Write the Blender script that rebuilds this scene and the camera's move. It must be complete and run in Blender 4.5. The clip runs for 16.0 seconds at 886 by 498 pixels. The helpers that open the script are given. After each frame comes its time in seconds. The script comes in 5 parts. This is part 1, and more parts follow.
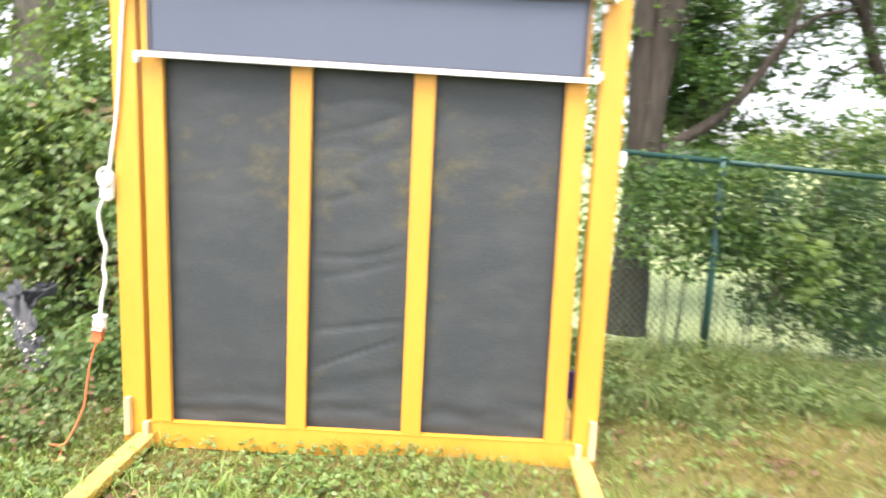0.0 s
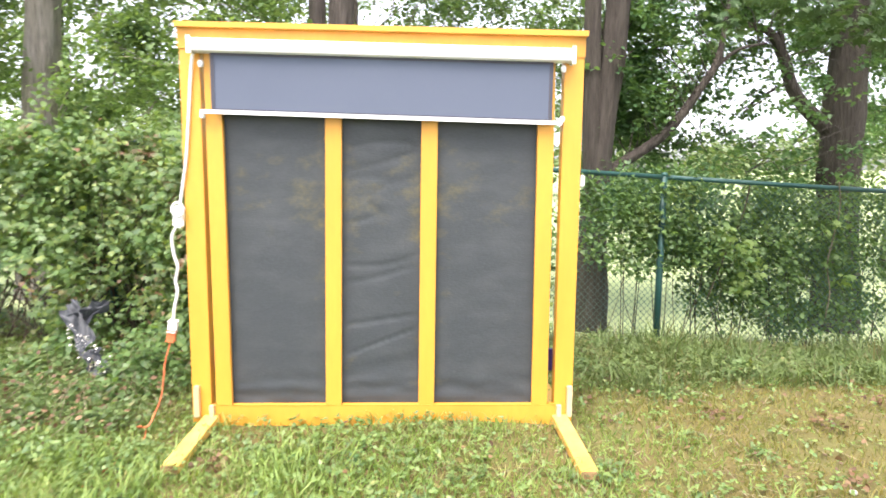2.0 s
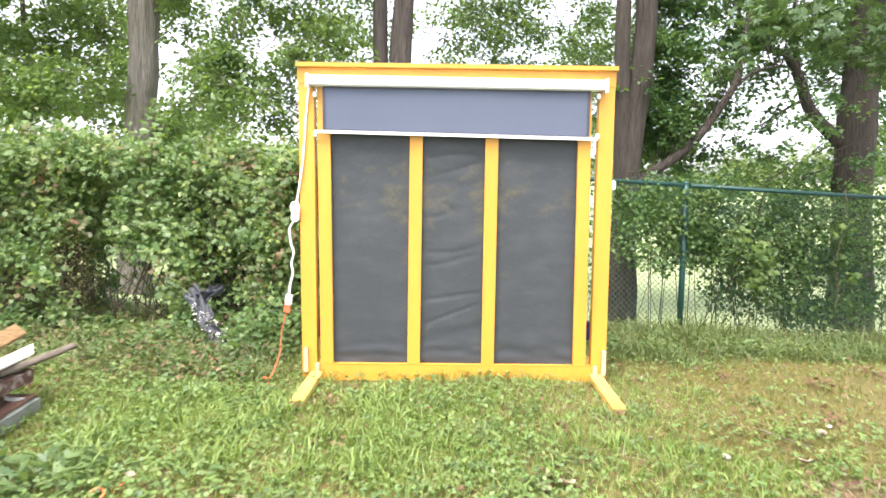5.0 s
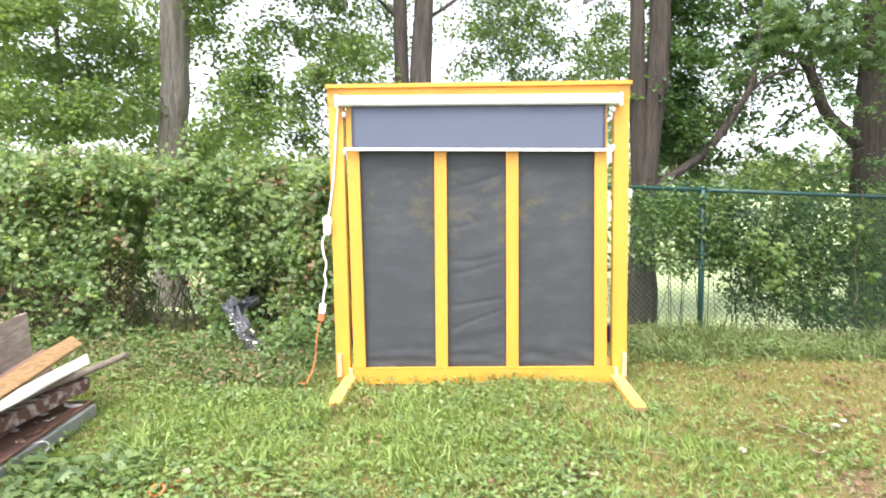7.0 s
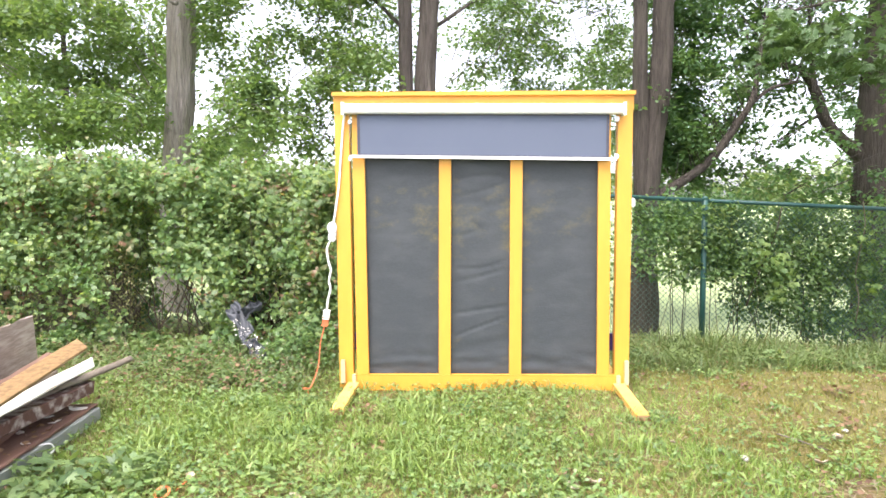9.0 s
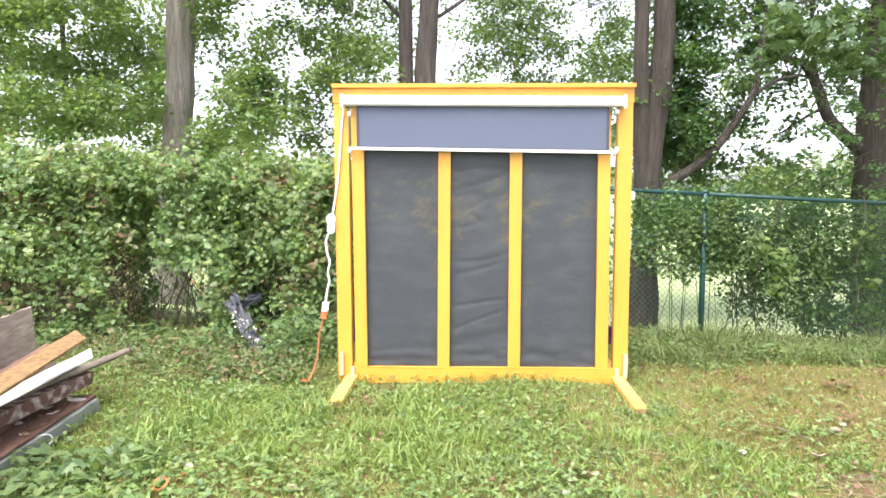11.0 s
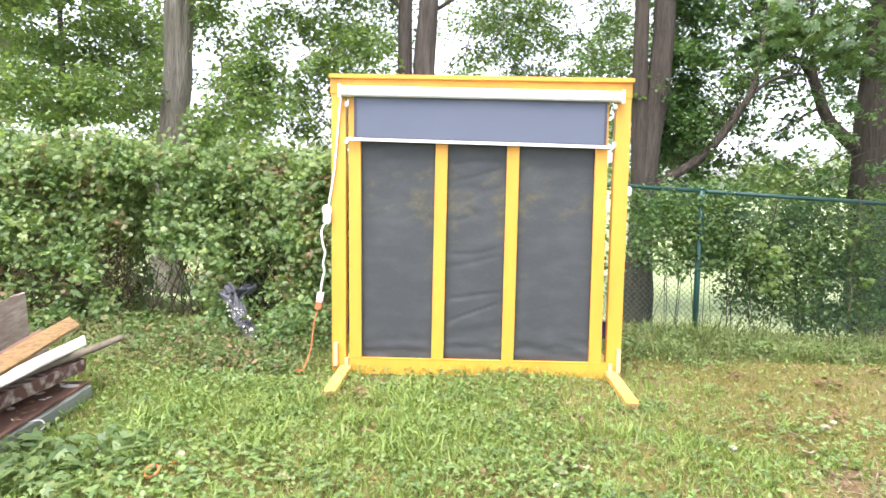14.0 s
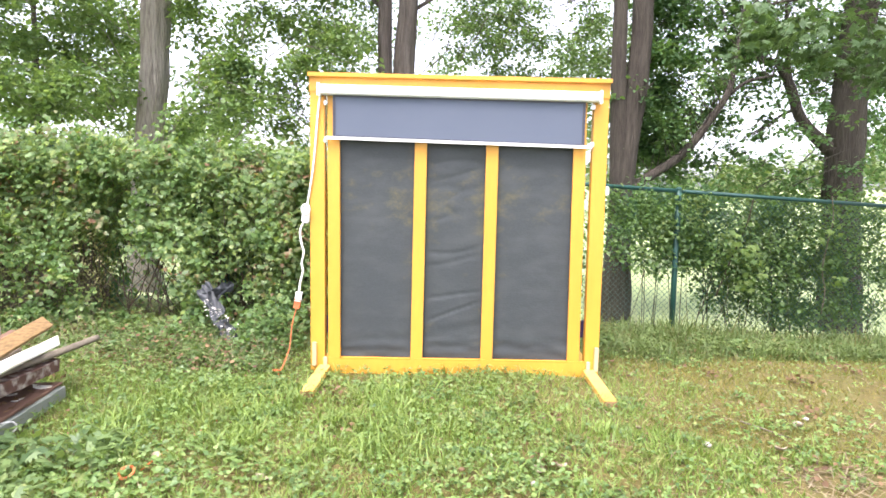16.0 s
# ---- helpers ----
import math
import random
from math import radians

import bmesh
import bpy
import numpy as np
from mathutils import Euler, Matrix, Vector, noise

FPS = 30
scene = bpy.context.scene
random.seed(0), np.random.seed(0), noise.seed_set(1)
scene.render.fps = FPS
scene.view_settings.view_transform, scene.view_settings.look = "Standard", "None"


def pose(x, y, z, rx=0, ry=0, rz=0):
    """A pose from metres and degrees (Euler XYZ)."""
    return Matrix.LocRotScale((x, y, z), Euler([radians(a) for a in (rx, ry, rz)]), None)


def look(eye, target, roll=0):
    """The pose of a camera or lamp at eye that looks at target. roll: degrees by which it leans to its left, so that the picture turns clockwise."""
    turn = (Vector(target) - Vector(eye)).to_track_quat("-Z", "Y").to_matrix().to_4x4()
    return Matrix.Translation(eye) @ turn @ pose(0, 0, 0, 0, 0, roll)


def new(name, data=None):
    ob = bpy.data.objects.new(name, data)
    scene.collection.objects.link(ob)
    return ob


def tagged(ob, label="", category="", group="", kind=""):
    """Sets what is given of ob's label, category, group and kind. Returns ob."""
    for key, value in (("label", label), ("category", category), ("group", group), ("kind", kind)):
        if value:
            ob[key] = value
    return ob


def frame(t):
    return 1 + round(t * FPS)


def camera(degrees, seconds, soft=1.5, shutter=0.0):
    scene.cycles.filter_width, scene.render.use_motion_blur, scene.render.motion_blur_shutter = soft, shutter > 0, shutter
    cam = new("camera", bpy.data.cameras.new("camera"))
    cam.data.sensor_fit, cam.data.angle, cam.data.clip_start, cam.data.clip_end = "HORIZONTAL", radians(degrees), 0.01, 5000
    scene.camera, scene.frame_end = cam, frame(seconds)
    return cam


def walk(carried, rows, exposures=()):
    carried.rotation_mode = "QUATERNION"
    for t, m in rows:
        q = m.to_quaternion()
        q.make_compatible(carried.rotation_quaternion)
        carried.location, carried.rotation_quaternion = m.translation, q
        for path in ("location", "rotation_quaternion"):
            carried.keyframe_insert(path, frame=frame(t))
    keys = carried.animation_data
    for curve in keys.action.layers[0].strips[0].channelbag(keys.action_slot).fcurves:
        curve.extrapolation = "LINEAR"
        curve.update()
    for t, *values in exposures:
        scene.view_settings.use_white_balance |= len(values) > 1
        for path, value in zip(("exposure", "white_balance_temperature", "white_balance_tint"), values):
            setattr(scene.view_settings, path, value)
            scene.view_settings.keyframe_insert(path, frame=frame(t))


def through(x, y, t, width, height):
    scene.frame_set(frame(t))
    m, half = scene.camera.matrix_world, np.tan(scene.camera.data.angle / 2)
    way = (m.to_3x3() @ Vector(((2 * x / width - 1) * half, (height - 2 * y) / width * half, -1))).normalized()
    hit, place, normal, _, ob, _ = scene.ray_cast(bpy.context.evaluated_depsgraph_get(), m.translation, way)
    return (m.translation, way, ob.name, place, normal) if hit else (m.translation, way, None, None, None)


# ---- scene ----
cam = camera(66.8, 16.0, soft=1.55, shutter=1.0)
EXPOSURES = [(0, 2.62, 6950, 14), (2, 2.62, 6720, 15), (4, 2.62, 6660, 15), (9, 2.62, 6560, 16), (16, 2.62, 6540, 16)]
PATH = [
    (0, (0.476, -3.275, 1.601), (0.421, -1.3, 1.287), 2.5),
    (0.5, (0.463, -3.582, 1.631), (0.525, -1.602, 1.356), 0.1),
    (1, (0.416, -3.841, 1.677), (0.488, -1.855, 1.447), -0.2),
    (1.5, (0.321, -4.031, 1.65), (0.401, -2.047, 1.412), -0.3),
    (2, (0.23, -4.197, 1.662), (0.291, -2.214, 1.407), 0.6),
    (2.5, (0.251, -4.375, 1.637), (0.232, -2.387, 1.419), 1.0),
    (3, (0.177, -4.51, 1.648), (0.132, -2.521, 1.443), 1.2),
    (3.5, (0.002, -4.662, 1.619), (-0.014, -2.673, 1.418), -0.0),
    (4, (-0.036, -4.824, 1.612), (-0.043, -2.831, 1.439), 0.1),
    (4.2, (-0.033, -4.92, 1.597), (-0.051, -2.929, 1.416), 1.0),
    (6.3, (-0.033, -5.584, 1.635), (-0.088, -3.597, 1.41), -0.9),
    (6.5, (-0.033, -5.57, 1.631), (-0.095, -3.583, 1.408), -0.9),
    (7, (-0.065, -5.558, 1.648), (-0.152, -3.568, 1.458), -0.9),
    (7.5, (-0.085, -5.578, 1.641), (-0.194, -3.588, 1.476), -0.7),
    (8, (-0.088, -5.588, 1.637), (-0.208, -3.598, 1.477), -0.6),
    (8.5, (-0.091, -5.597, 1.637), (-0.212, -3.607, 1.478), -0.2),
    (9, (-0.09, -5.594, 1.636), (-0.179, -3.602, 1.473), -0.4),
    (11.5, (-0.08, -5.585, 1.631), (-0.172, -3.596, 1.444), 0.0),
    (12, (-0.079, -5.587, 1.627), (-0.173, -3.598, 1.435), 0.2),
    (12.5, (-0.081, -5.586, 1.632), (-0.172, -3.599, 1.429), 0.3),
    (13, (-0.082, -5.588, 1.626), (-0.171, -3.6, 1.423), 0.9),
    (13.5, (-0.074, -5.587, 1.631), (-0.158, -3.599, 1.427), 0.7),
    (14, (-0.074, -5.584, 1.626), (-0.153, -3.596, 1.422), 0.8),
    (14.5, (-0.081, -5.589, 1.632), (-0.147, -3.6, 1.431), 0.8),
    (15, (-0.063, -5.576, 1.626), (-0.081, -3.587, 1.424), 0.7),
    (15.5, (-0.065, -5.583, 1.628), (-0.083, -3.593, 1.428), 0.7),
    (16, (-0.06, -5.589, 1.628), (-0.082, -3.599, 1.422), 1.0),
]
walk(cam, [(t, look(eye, target, roll)) for t, eye, target, roll in PATH], EXPOSURES)

# ---- world, sun, exposure ----
world = bpy.data.worlds.new("world")
scene.world = world
world.use_nodes = True
wn = world.node_tree.nodes
sky = wn.new("ShaderNodeTexSky")
sky.sky_type, sky.sun_disc = "NISHITA", False
sky.sun_elevation, sky.sun_rotation = radians(66), radians(200)
sky.air_density, sky.dust_density, sky.ozone_density = 0.45, 2.6, 0.8
haze = wn.new("ShaderNodeHueSaturation")
haze.inputs["Saturation"].default_value = 0.4  # thin white overcast
world.node_tree.links.new(sky.outputs[0], haze.inputs["Color"])
world.node_tree.links.new(haze.outputs[0], wn["Background"].inputs[0])
wn["Background"].inputs[1].default_value = 0.15

sun_data = bpy.data.lights.new("sun", "SUN")
sun_data.energy, sun_data.angle, sun_data.color = 0.75, radians(30), (1.0, 0.95, 0.87)
sun = new("sun", sun_data)
sun.matrix_world = look((-1.8, -5.0, 12.0), (0, 0, 0))


# ---- materials ----
def material(name, base, rough=0.6, vary=None, grain=40.0, spread=0.25, bump=0.2, metal=0.0, stretch=(1, 1, 1), island=False, blotch=2.0):
    """A surface with colour variation at two scales and a fine relief."""
    m = bpy.data.materials.new(name)
    m.use_nodes = True
    n, l = m.node_tree.nodes, m.node_tree.links
    b = n["Principled BSDF"]
    b.inputs["Roughness"].default_value, b.inputs["Metallic"].default_value = rough, metal
    co = n.new("ShaderNodeTexCoord")
    mp = n.new("ShaderNodeMapping")
    mp.inputs["Scale"].default_value = stretch
    l.new(co.outputs["Object"], mp.inputs["Vector"])
    fine, coarse = n.new("ShaderNodeTexNoise"), n.new("ShaderNodeTexNoise")
    fine.inputs["Scale"].default_value, fine.inputs["Detail"].default_value = grain, 6
    coarse.inputs["Scale"].default_value, coarse.inputs["Detail"].default_value = blotch, 4
    l.new(mp.outputs[0], fine.inputs["Vector"]), l.new(mp.outputs[0], coarse.inputs["Vector"])
    ramp = n.new("ShaderNodeMix")
    ramp.data_type = "RGBA"
    dark = tuple(c * (1 - spread) for c in base)
    ramp.inputs[6].default_value, ramp.inputs[7].default_value = (*dark, 1), (*[min(c * (1 + spread), 1) for c in base], 1)
    l.new(fine.outputs[0], ramp.inputs[0])
    second = n.new("ShaderNodeMix")
    second.data_type = "RGBA"
    second.inputs[7].default_value = (*(vary or tuple(c * 0.7 for c in base)), 1)
    rng = n.new("ShaderNodeMapRange")
    rng.inputs[1].default_value, rng.inputs[2].default_value, rng.inputs[4].default_value = 0.45, 0.7, 0.8
    l.new(coarse.outputs[0], rng.inputs[0])
    l.new(rng.outputs[0], second.inputs[0]), l.new(ramp.outputs[2], second.inputs[6])
    l.new(second.outputs[2], b.inputs["Base Color"])
    bp = n.new("ShaderNodeBump")
    bp.inputs["Strength"].default_value, bp.inputs["Distance"].default_value = bump, 0.01 if bump < 0.9 else 0.05
    l.new(fine.outputs[0], bp.inputs["Height"]), l.new(bp.outputs[0], b.inputs["Normal"])
    return m


def leaf_material(name, colours, through=0.35, rough=0.45, patch=1.9):
    """Leaves: hues vary by patch and from leaf to leaf; some light comes through."""
    m = bpy.data.materials.new(name)
    m.use_nodes = True
    n, l = m.node_tree.nodes, m.node_tree.links
    b, out = n["Principled BSDF"], n["Material Output"]
    geo = n.new("ShaderNodeNewGeometry")
    ramp = n.new("ShaderNodeValToRGB")
    ramp.color_ramp.interpolation = "LINEAR"
    e = ramp.color_ramp.elements
    e[0].position, e[0].color = 0, (*colours[0], 1)
    e[1].position, e[1].color = 1, (*colours[-1], 1)
    for i, c in enumerate(colours[1:-1]):
        k = e.new((i + 1) / (len(colours) - 1))
        k.color = (*c, 1)
    co, tex = n.new("ShaderNodeTexCoord"), n.new("ShaderNodeTexNoise")
    tex.inputs["Scale"].default_value, tex.inputs["Detail"].default_value = patch, 3
    l.new(co.outputs["Object"], tex.inputs["Vector"])
    wave, own = n.new("ShaderNodeMath"), n.new("ShaderNodeMath")
    wave.operation, own.operation = "MULTIPLY_ADD", "MULTIPLY_ADD"
    wave.inputs[1].default_value, wave.inputs[2].default_value = 1.9, -0.75
    own.inputs[1].default_value = 0.6
    own.use_clamp = True
    l.new(tex.outputs[0], wave.inputs[0]), l.new(geo.outputs["Random Per Island"], own.inputs[0])
    l.new(wave.outputs[0], own.inputs[2]), l.new(own.outputs[0], ramp.inputs[0])
    b.inputs["Roughness"].default_value = rough
    l.new(ramp.outputs[0], b.inputs["Base Color"])
    tr = n.new("ShaderNodeBsdfTranslucent")
    warm = n.new("ShaderNodeMix")
    warm.data_type, warm.blend_type = "RGBA", "MULTIPLY"
    warm.inputs[0].default_value, warm.inputs[7].default_value = 1, (1.3, 1.25, 0.55, 1)
    l.new(ramp.outputs[0], warm.inputs[6]), l.new(warm.outputs[2], tr.inputs["Color"])
    mix = n.new("ShaderNodeMixShader")
    mix.inputs[0].default_value = through
    l.new(b.outputs[0], mix.inputs[1]), l.new(tr.outputs[0], mix.inputs[2]), l.new(mix.outputs[0], out.inputs["Surface"])
    return m


YELLOW = material("yellow_paint", (0.64, 0.315, 0.042), 0.45, (0.58, 0.275, 0.034), 30, 0.08, 0.12, stretch=(1, 1, 0.25), blotch=3)
WORN_YELLOW = material("worn_yellow_paint", (0.68, 0.43, 0.12), 0.5, (0.62, 0.32, 0.055), 30, 0.1, 0.15, blotch=5)
RAW_WOOD = material("raw_wood", (0.52, 0.42, 0.25), 0.7, (0.46, 0.35, 0.19), 30, 0.15, 0.2)
WHITE = material("white_metal", (0.8, 0.8, 0.8), 0.35, (0.76, 0.77, 0.78), 60, 0.03, 0.02)
CORD_WHITE = material("white_cord", (0.75, 0.75, 0.75), 0.45, None, 60, 0.05, 0.02)
CORD_ORANGE = material("orange_cord", (0.62, 0.17, 0.06), 0.6, (0.48, 0.13, 0.05), 60, 0.1, 0.02)
SHADE = material("shade_fabric", (0.094, 0.113, 0.160), 0.8, (0.089, 0.108, 0.154), 400, 0.06, 0.05)
SHADE_EDGE = material("shade_edge", (0.06, 0.06, 0.08), 0.7, None, 200, 0.1, 0.05)
GREEN_STEEL = material("green_steel", (0.012, 0.060, 0.052), 0.5, (0.020, 0.075, 0.062), 30, 0.2, 0.05)
WIRE = material("fence_wire", (0.03, 0.10, 0.08), 0.45, (0.10, 0.13, 0.11), 30, 0.2, 0.05)
BARK = material("bark", (0.23, 0.205, 0.175), 0.9, (0.32, 0.295, 0.26), 14, 0.85, 1.0, stretch=(4, 4, 0.45), blotch=4)
BARK_DARK = material("dark_bark", (0.048, 0.039, 0.031), 0.9, (0.085, 0.072, 0.058), 14, 0.85, 1.0, stretch=(4, 4, 0.45), blotch=4)
BARK_MID = material("brown_grey_bark", (0.072, 0.059, 0.050), 0.9, (0.130, 0.112, 0.096), 14, 0.85, 1.0, stretch=(4, 4, 0.45), blotch=4)
STEM = material("vine_stem", (0.075, 0.055, 0.038), 0.9, None, 30, 0.3, 0.3)
SOIL = material("lawn_soil", (0.115, 0.092, 0.028), 0.95, (0.112, 0.112, 0.03), 45, 0.75, 0.85, blotch=2.2)


def sunlit_lawn_beyond():
    """Bare soil and moss on this side of the fence, a kept lawn on the far side, its colour paled to stand in for
    sunlight.
    """
    n, l = SOIL.node_tree.nodes, SOIL.node_tree.links
    b = n["Principled BSDF"]
    old = b.inputs["Base Color"].links[0].from_socket
    co, sep = n.new("ShaderNodeTexCoord"), n.new("ShaderNodeSeparateXYZ")
    l.new(co.outputs["Object"], sep.inputs[0])
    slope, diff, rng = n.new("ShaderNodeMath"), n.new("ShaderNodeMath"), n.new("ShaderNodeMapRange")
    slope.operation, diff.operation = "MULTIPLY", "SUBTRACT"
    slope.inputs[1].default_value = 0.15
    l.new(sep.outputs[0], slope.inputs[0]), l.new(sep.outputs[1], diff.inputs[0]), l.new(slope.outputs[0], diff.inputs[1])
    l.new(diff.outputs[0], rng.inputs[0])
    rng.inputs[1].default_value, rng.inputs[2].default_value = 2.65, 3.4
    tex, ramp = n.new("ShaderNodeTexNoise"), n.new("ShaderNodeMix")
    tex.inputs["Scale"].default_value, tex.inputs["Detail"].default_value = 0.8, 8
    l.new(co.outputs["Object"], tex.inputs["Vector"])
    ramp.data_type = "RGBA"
    # far lawn greens raised: sunshine and haze are put into the colour
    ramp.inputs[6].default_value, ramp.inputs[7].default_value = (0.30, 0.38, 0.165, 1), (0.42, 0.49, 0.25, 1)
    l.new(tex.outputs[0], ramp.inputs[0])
    mix = n.new("ShaderNodeMix")
    mix.data_type = "RGBA"
    near, green = n.new("ShaderNodeMapRange"), n.new("ShaderNodeMix")
    near.inputs[1].default_value, near.inputs[2].default_value, near.inputs[3].default_value, near.inputs[4].default_value = -4.2, -2.6, 0.7, 0.0
    green.data_type = "RGBA"
    green.inputs[7].default_value = (0.085, 0.125, 0.038, 1)
    l.new(sep.outputs[1], near.inputs[0]), l.new(near.outputs[0], green.inputs[0]), l.new(old, green.inputs[6])
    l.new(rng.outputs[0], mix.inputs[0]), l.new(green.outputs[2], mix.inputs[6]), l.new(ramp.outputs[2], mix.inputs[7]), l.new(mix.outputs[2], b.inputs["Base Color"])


sunlit_lawn_beyond()
PURPLE = material("purple_plastic", (0.05, 0.03, 0.16), 0.5, None, 30, 0.1, 0.05)
BROWN_BOARD = material("brown_board", (0.13, 0.07, 0.05), 0.75, (0.19, 0.11, 0.08), 18, 0.3, 0.25, stretch=(4, 0.6, 4))
GREY_EDGE = material("grey_edge", (0.23, 0.25, 0.23), 0.6, (0.16, 0.19, 0.16), 18, 0.15, 0.1)
PINE = material("old_pine", (0.31, 0.195, 0.09), 0.8, (0.15, 0.09, 0.042), 20, 0.4, 0.4, stretch=(6, 0.8, 6), blotch=9)
WHITE_BOARD = material("white_board", (0.72, 0.70, 0.65), 0.6, (0.48, 0.43, 0.36), 20, 0.1, 0.2, stretch=(5, 0.8, 5), blotch=5)
GREY_WOOD = material("weathered_wood", (0.185, 0.155, 0.12), 0.85, (0.11, 0.09, 0.07), 22, 0.35, 0.5, stretch=(6, 0.8, 6), blotch=6)
PLYWOOD = material("old_plywood", (0.33, 0.26, 0.215), 0.85, (0.50, 0.43, 0.37), 8, 0.4, 0.3, stretch=(1, 1.0, 7), blotch=4)
PEELING = material("peeling_paint", (0.10, 0.05, 0.038), 0.85, (0.50, 0.46, 0.42), 14, 0.3, 0.6, blotch=15)
GREY_PLASTIC = material("grey_plastic_sheet", (0.032, 0.037, 0.044), 0.6, (0.075, 0.083, 0.095), 20, 0.2, 0.3, blotch=5)
DRY_STALK = material("dry_stalk", (0.16, 0.135, 0.09), 0.9, (0.10, 0.085, 0.06), 30, 0.2, 0.2)
STONE = material("pale_stone", (0.42, 0.40, 0.36), 0.8, None, 30, 0.2, 0.3)
DEAD = leaf_material("dead_leaves", [(0.16, 0.07, 0.03), (0.12, 0.065, 0.035), (0.24, 0.15, 0.08), (0.085, 0.045, 0.03), (0.19, 0.12, 0.07)], 0.15, 0.7)
DRY_LEAF = material("pale_dry_leaf", (0.30, 0.235, 0.165), 0.8, (0.50, 0.44, 0.36), 60, 0.25, 0.3, blotch=30)
PALE_LEAF = leaf_material("pale_leaflets", [(0.30, 0.31, 0.13), (0.38, 0.38, 0.18), (0.22, 0.26, 0.10), (0.42, 0.38, 0.22)], 0.4, 0.5)
STRAW = leaf_material("dry_straw", [(0.26, 0.20, 0.12), (0.17, 0.12, 0.075), (0.32, 0.27, 0.18), (0.13, 0.09, 0.06)], 0.1, 0.7)
LEAF_TREE = leaf_material("tree_leaves", [(0.085, 0.150, 0.066), (0.140, 0.228, 0.092), (0.185, 0.280, 0.112), (0.110, 0.185, 0.078), (0.240, 0.325, 0.130)], 0.5)
LEAF_MID = leaf_material("twin_tree_leaves", [(0.070, 0.128, 0.060), (0.112, 0.192, 0.082), (0.150, 0.235, 0.098), (0.090, 0.158, 0.072), (0.195, 0.272, 0.112)], 0.48)
LEAF_DARK = leaf_material("dark_tree_leaves", [(0.054, 0.110, 0.054), (0.077, 0.161, 0.070), (0.110, 0.208, 0.087), (0.140, 0.240, 0.089)], 0.48)
LEAF_MAPLE = leaf_material("maple_leaves", [(0.062, 0.118, 0.048), (0.096, 0.165, 0.070), (0.052, 0.100, 0.040)], 0.36)
LEAF_VINE = leaf_material("vine_leaves", [(0.070, 0.140, 0.050), (0.169, 0.283, 0.097), (0.122, 0.214, 0.081), (0.207, 0.316, 0.104), (0.131, 0.223, 0.093), (0.283, 0.360, 0.114), (0.104, 0.180, 0.065), (0.185, 0.283, 0.122), (0.201, 0.195, 0.092), (0.273, 0.164, 0.104)], 0.48, 0.42, 2.6)
LEAF_SHRUB = leaf_material("shrub_leaves", [(0.058, 0.115, 0.045), (0.098, 0.180, 0.062), (0.150, 0.245, 0.082), (0.080, 0.150, 0.060), (0.205, 0.285, 0.095)], 0.48, 0.45, 2.6)
LEAF_GRAPE = leaf_material("grape_leaves", [(0.120, 0.215, 0.070), (0.185, 0.290, 0.090), (0.240, 0.340, 0.105), (0.150, 0.240, 0.080)], 0.45, 0.45, 3.0)
GRASS = leaf_material("grass_blades", [(0.095, 0.170, 0.042), (0.175, 0.268, 0.064), (0.240, 0.330, 0.082), (0.130, 0.215, 0.055), (0.330, 0.320, 0.140)], 0.3, 0.5, 3.2)
CLOVER = leaf_material("ground_leaves", [(0.070, 0.140, 0.052), (0.15, 0.25, 0.075), (0.215, 0.31, 0.10), (0.115, 0.20, 0.075), (0.27, 0.31, 0.11)], 0.38, 0.42, 3.4)
DULL = leaf_material("dull_weed_leaves", [(0.070, 0.128, 0.054), (0.120, 0.200, 0.080), (0.170, 0.250, 0.092), (0.098, 0.165, 0.062), (0.220, 0.275, 0.100)], 0.38, 0.5, 2.8)
TURF = leaf_material("mossy_turf", [(0.14, 0.165, 0.042), (0.22, 0.20, 0.055), (0.16, 0.20, 0.046), (0.26, 0.215, 0.07), (0.19, 0.185, 0.05)], 0.25, 0.6)
WEED = leaf_material("fence_weeds", [(0.072, 0.117, 0.039), (0.106, 0.160, 0.052), (0.140, 0.194, 0.061), (0.090, 0.135, 0.045), (0.194, 0.184, 0.072)], 0.35, 0.5)
FAR_LEAF = leaf_material("far_leaves", [(0.10, 0.15, 0.06), (0.14, 0.20, 0.08), (0.17, 0.22, 0.10)], 0.35)


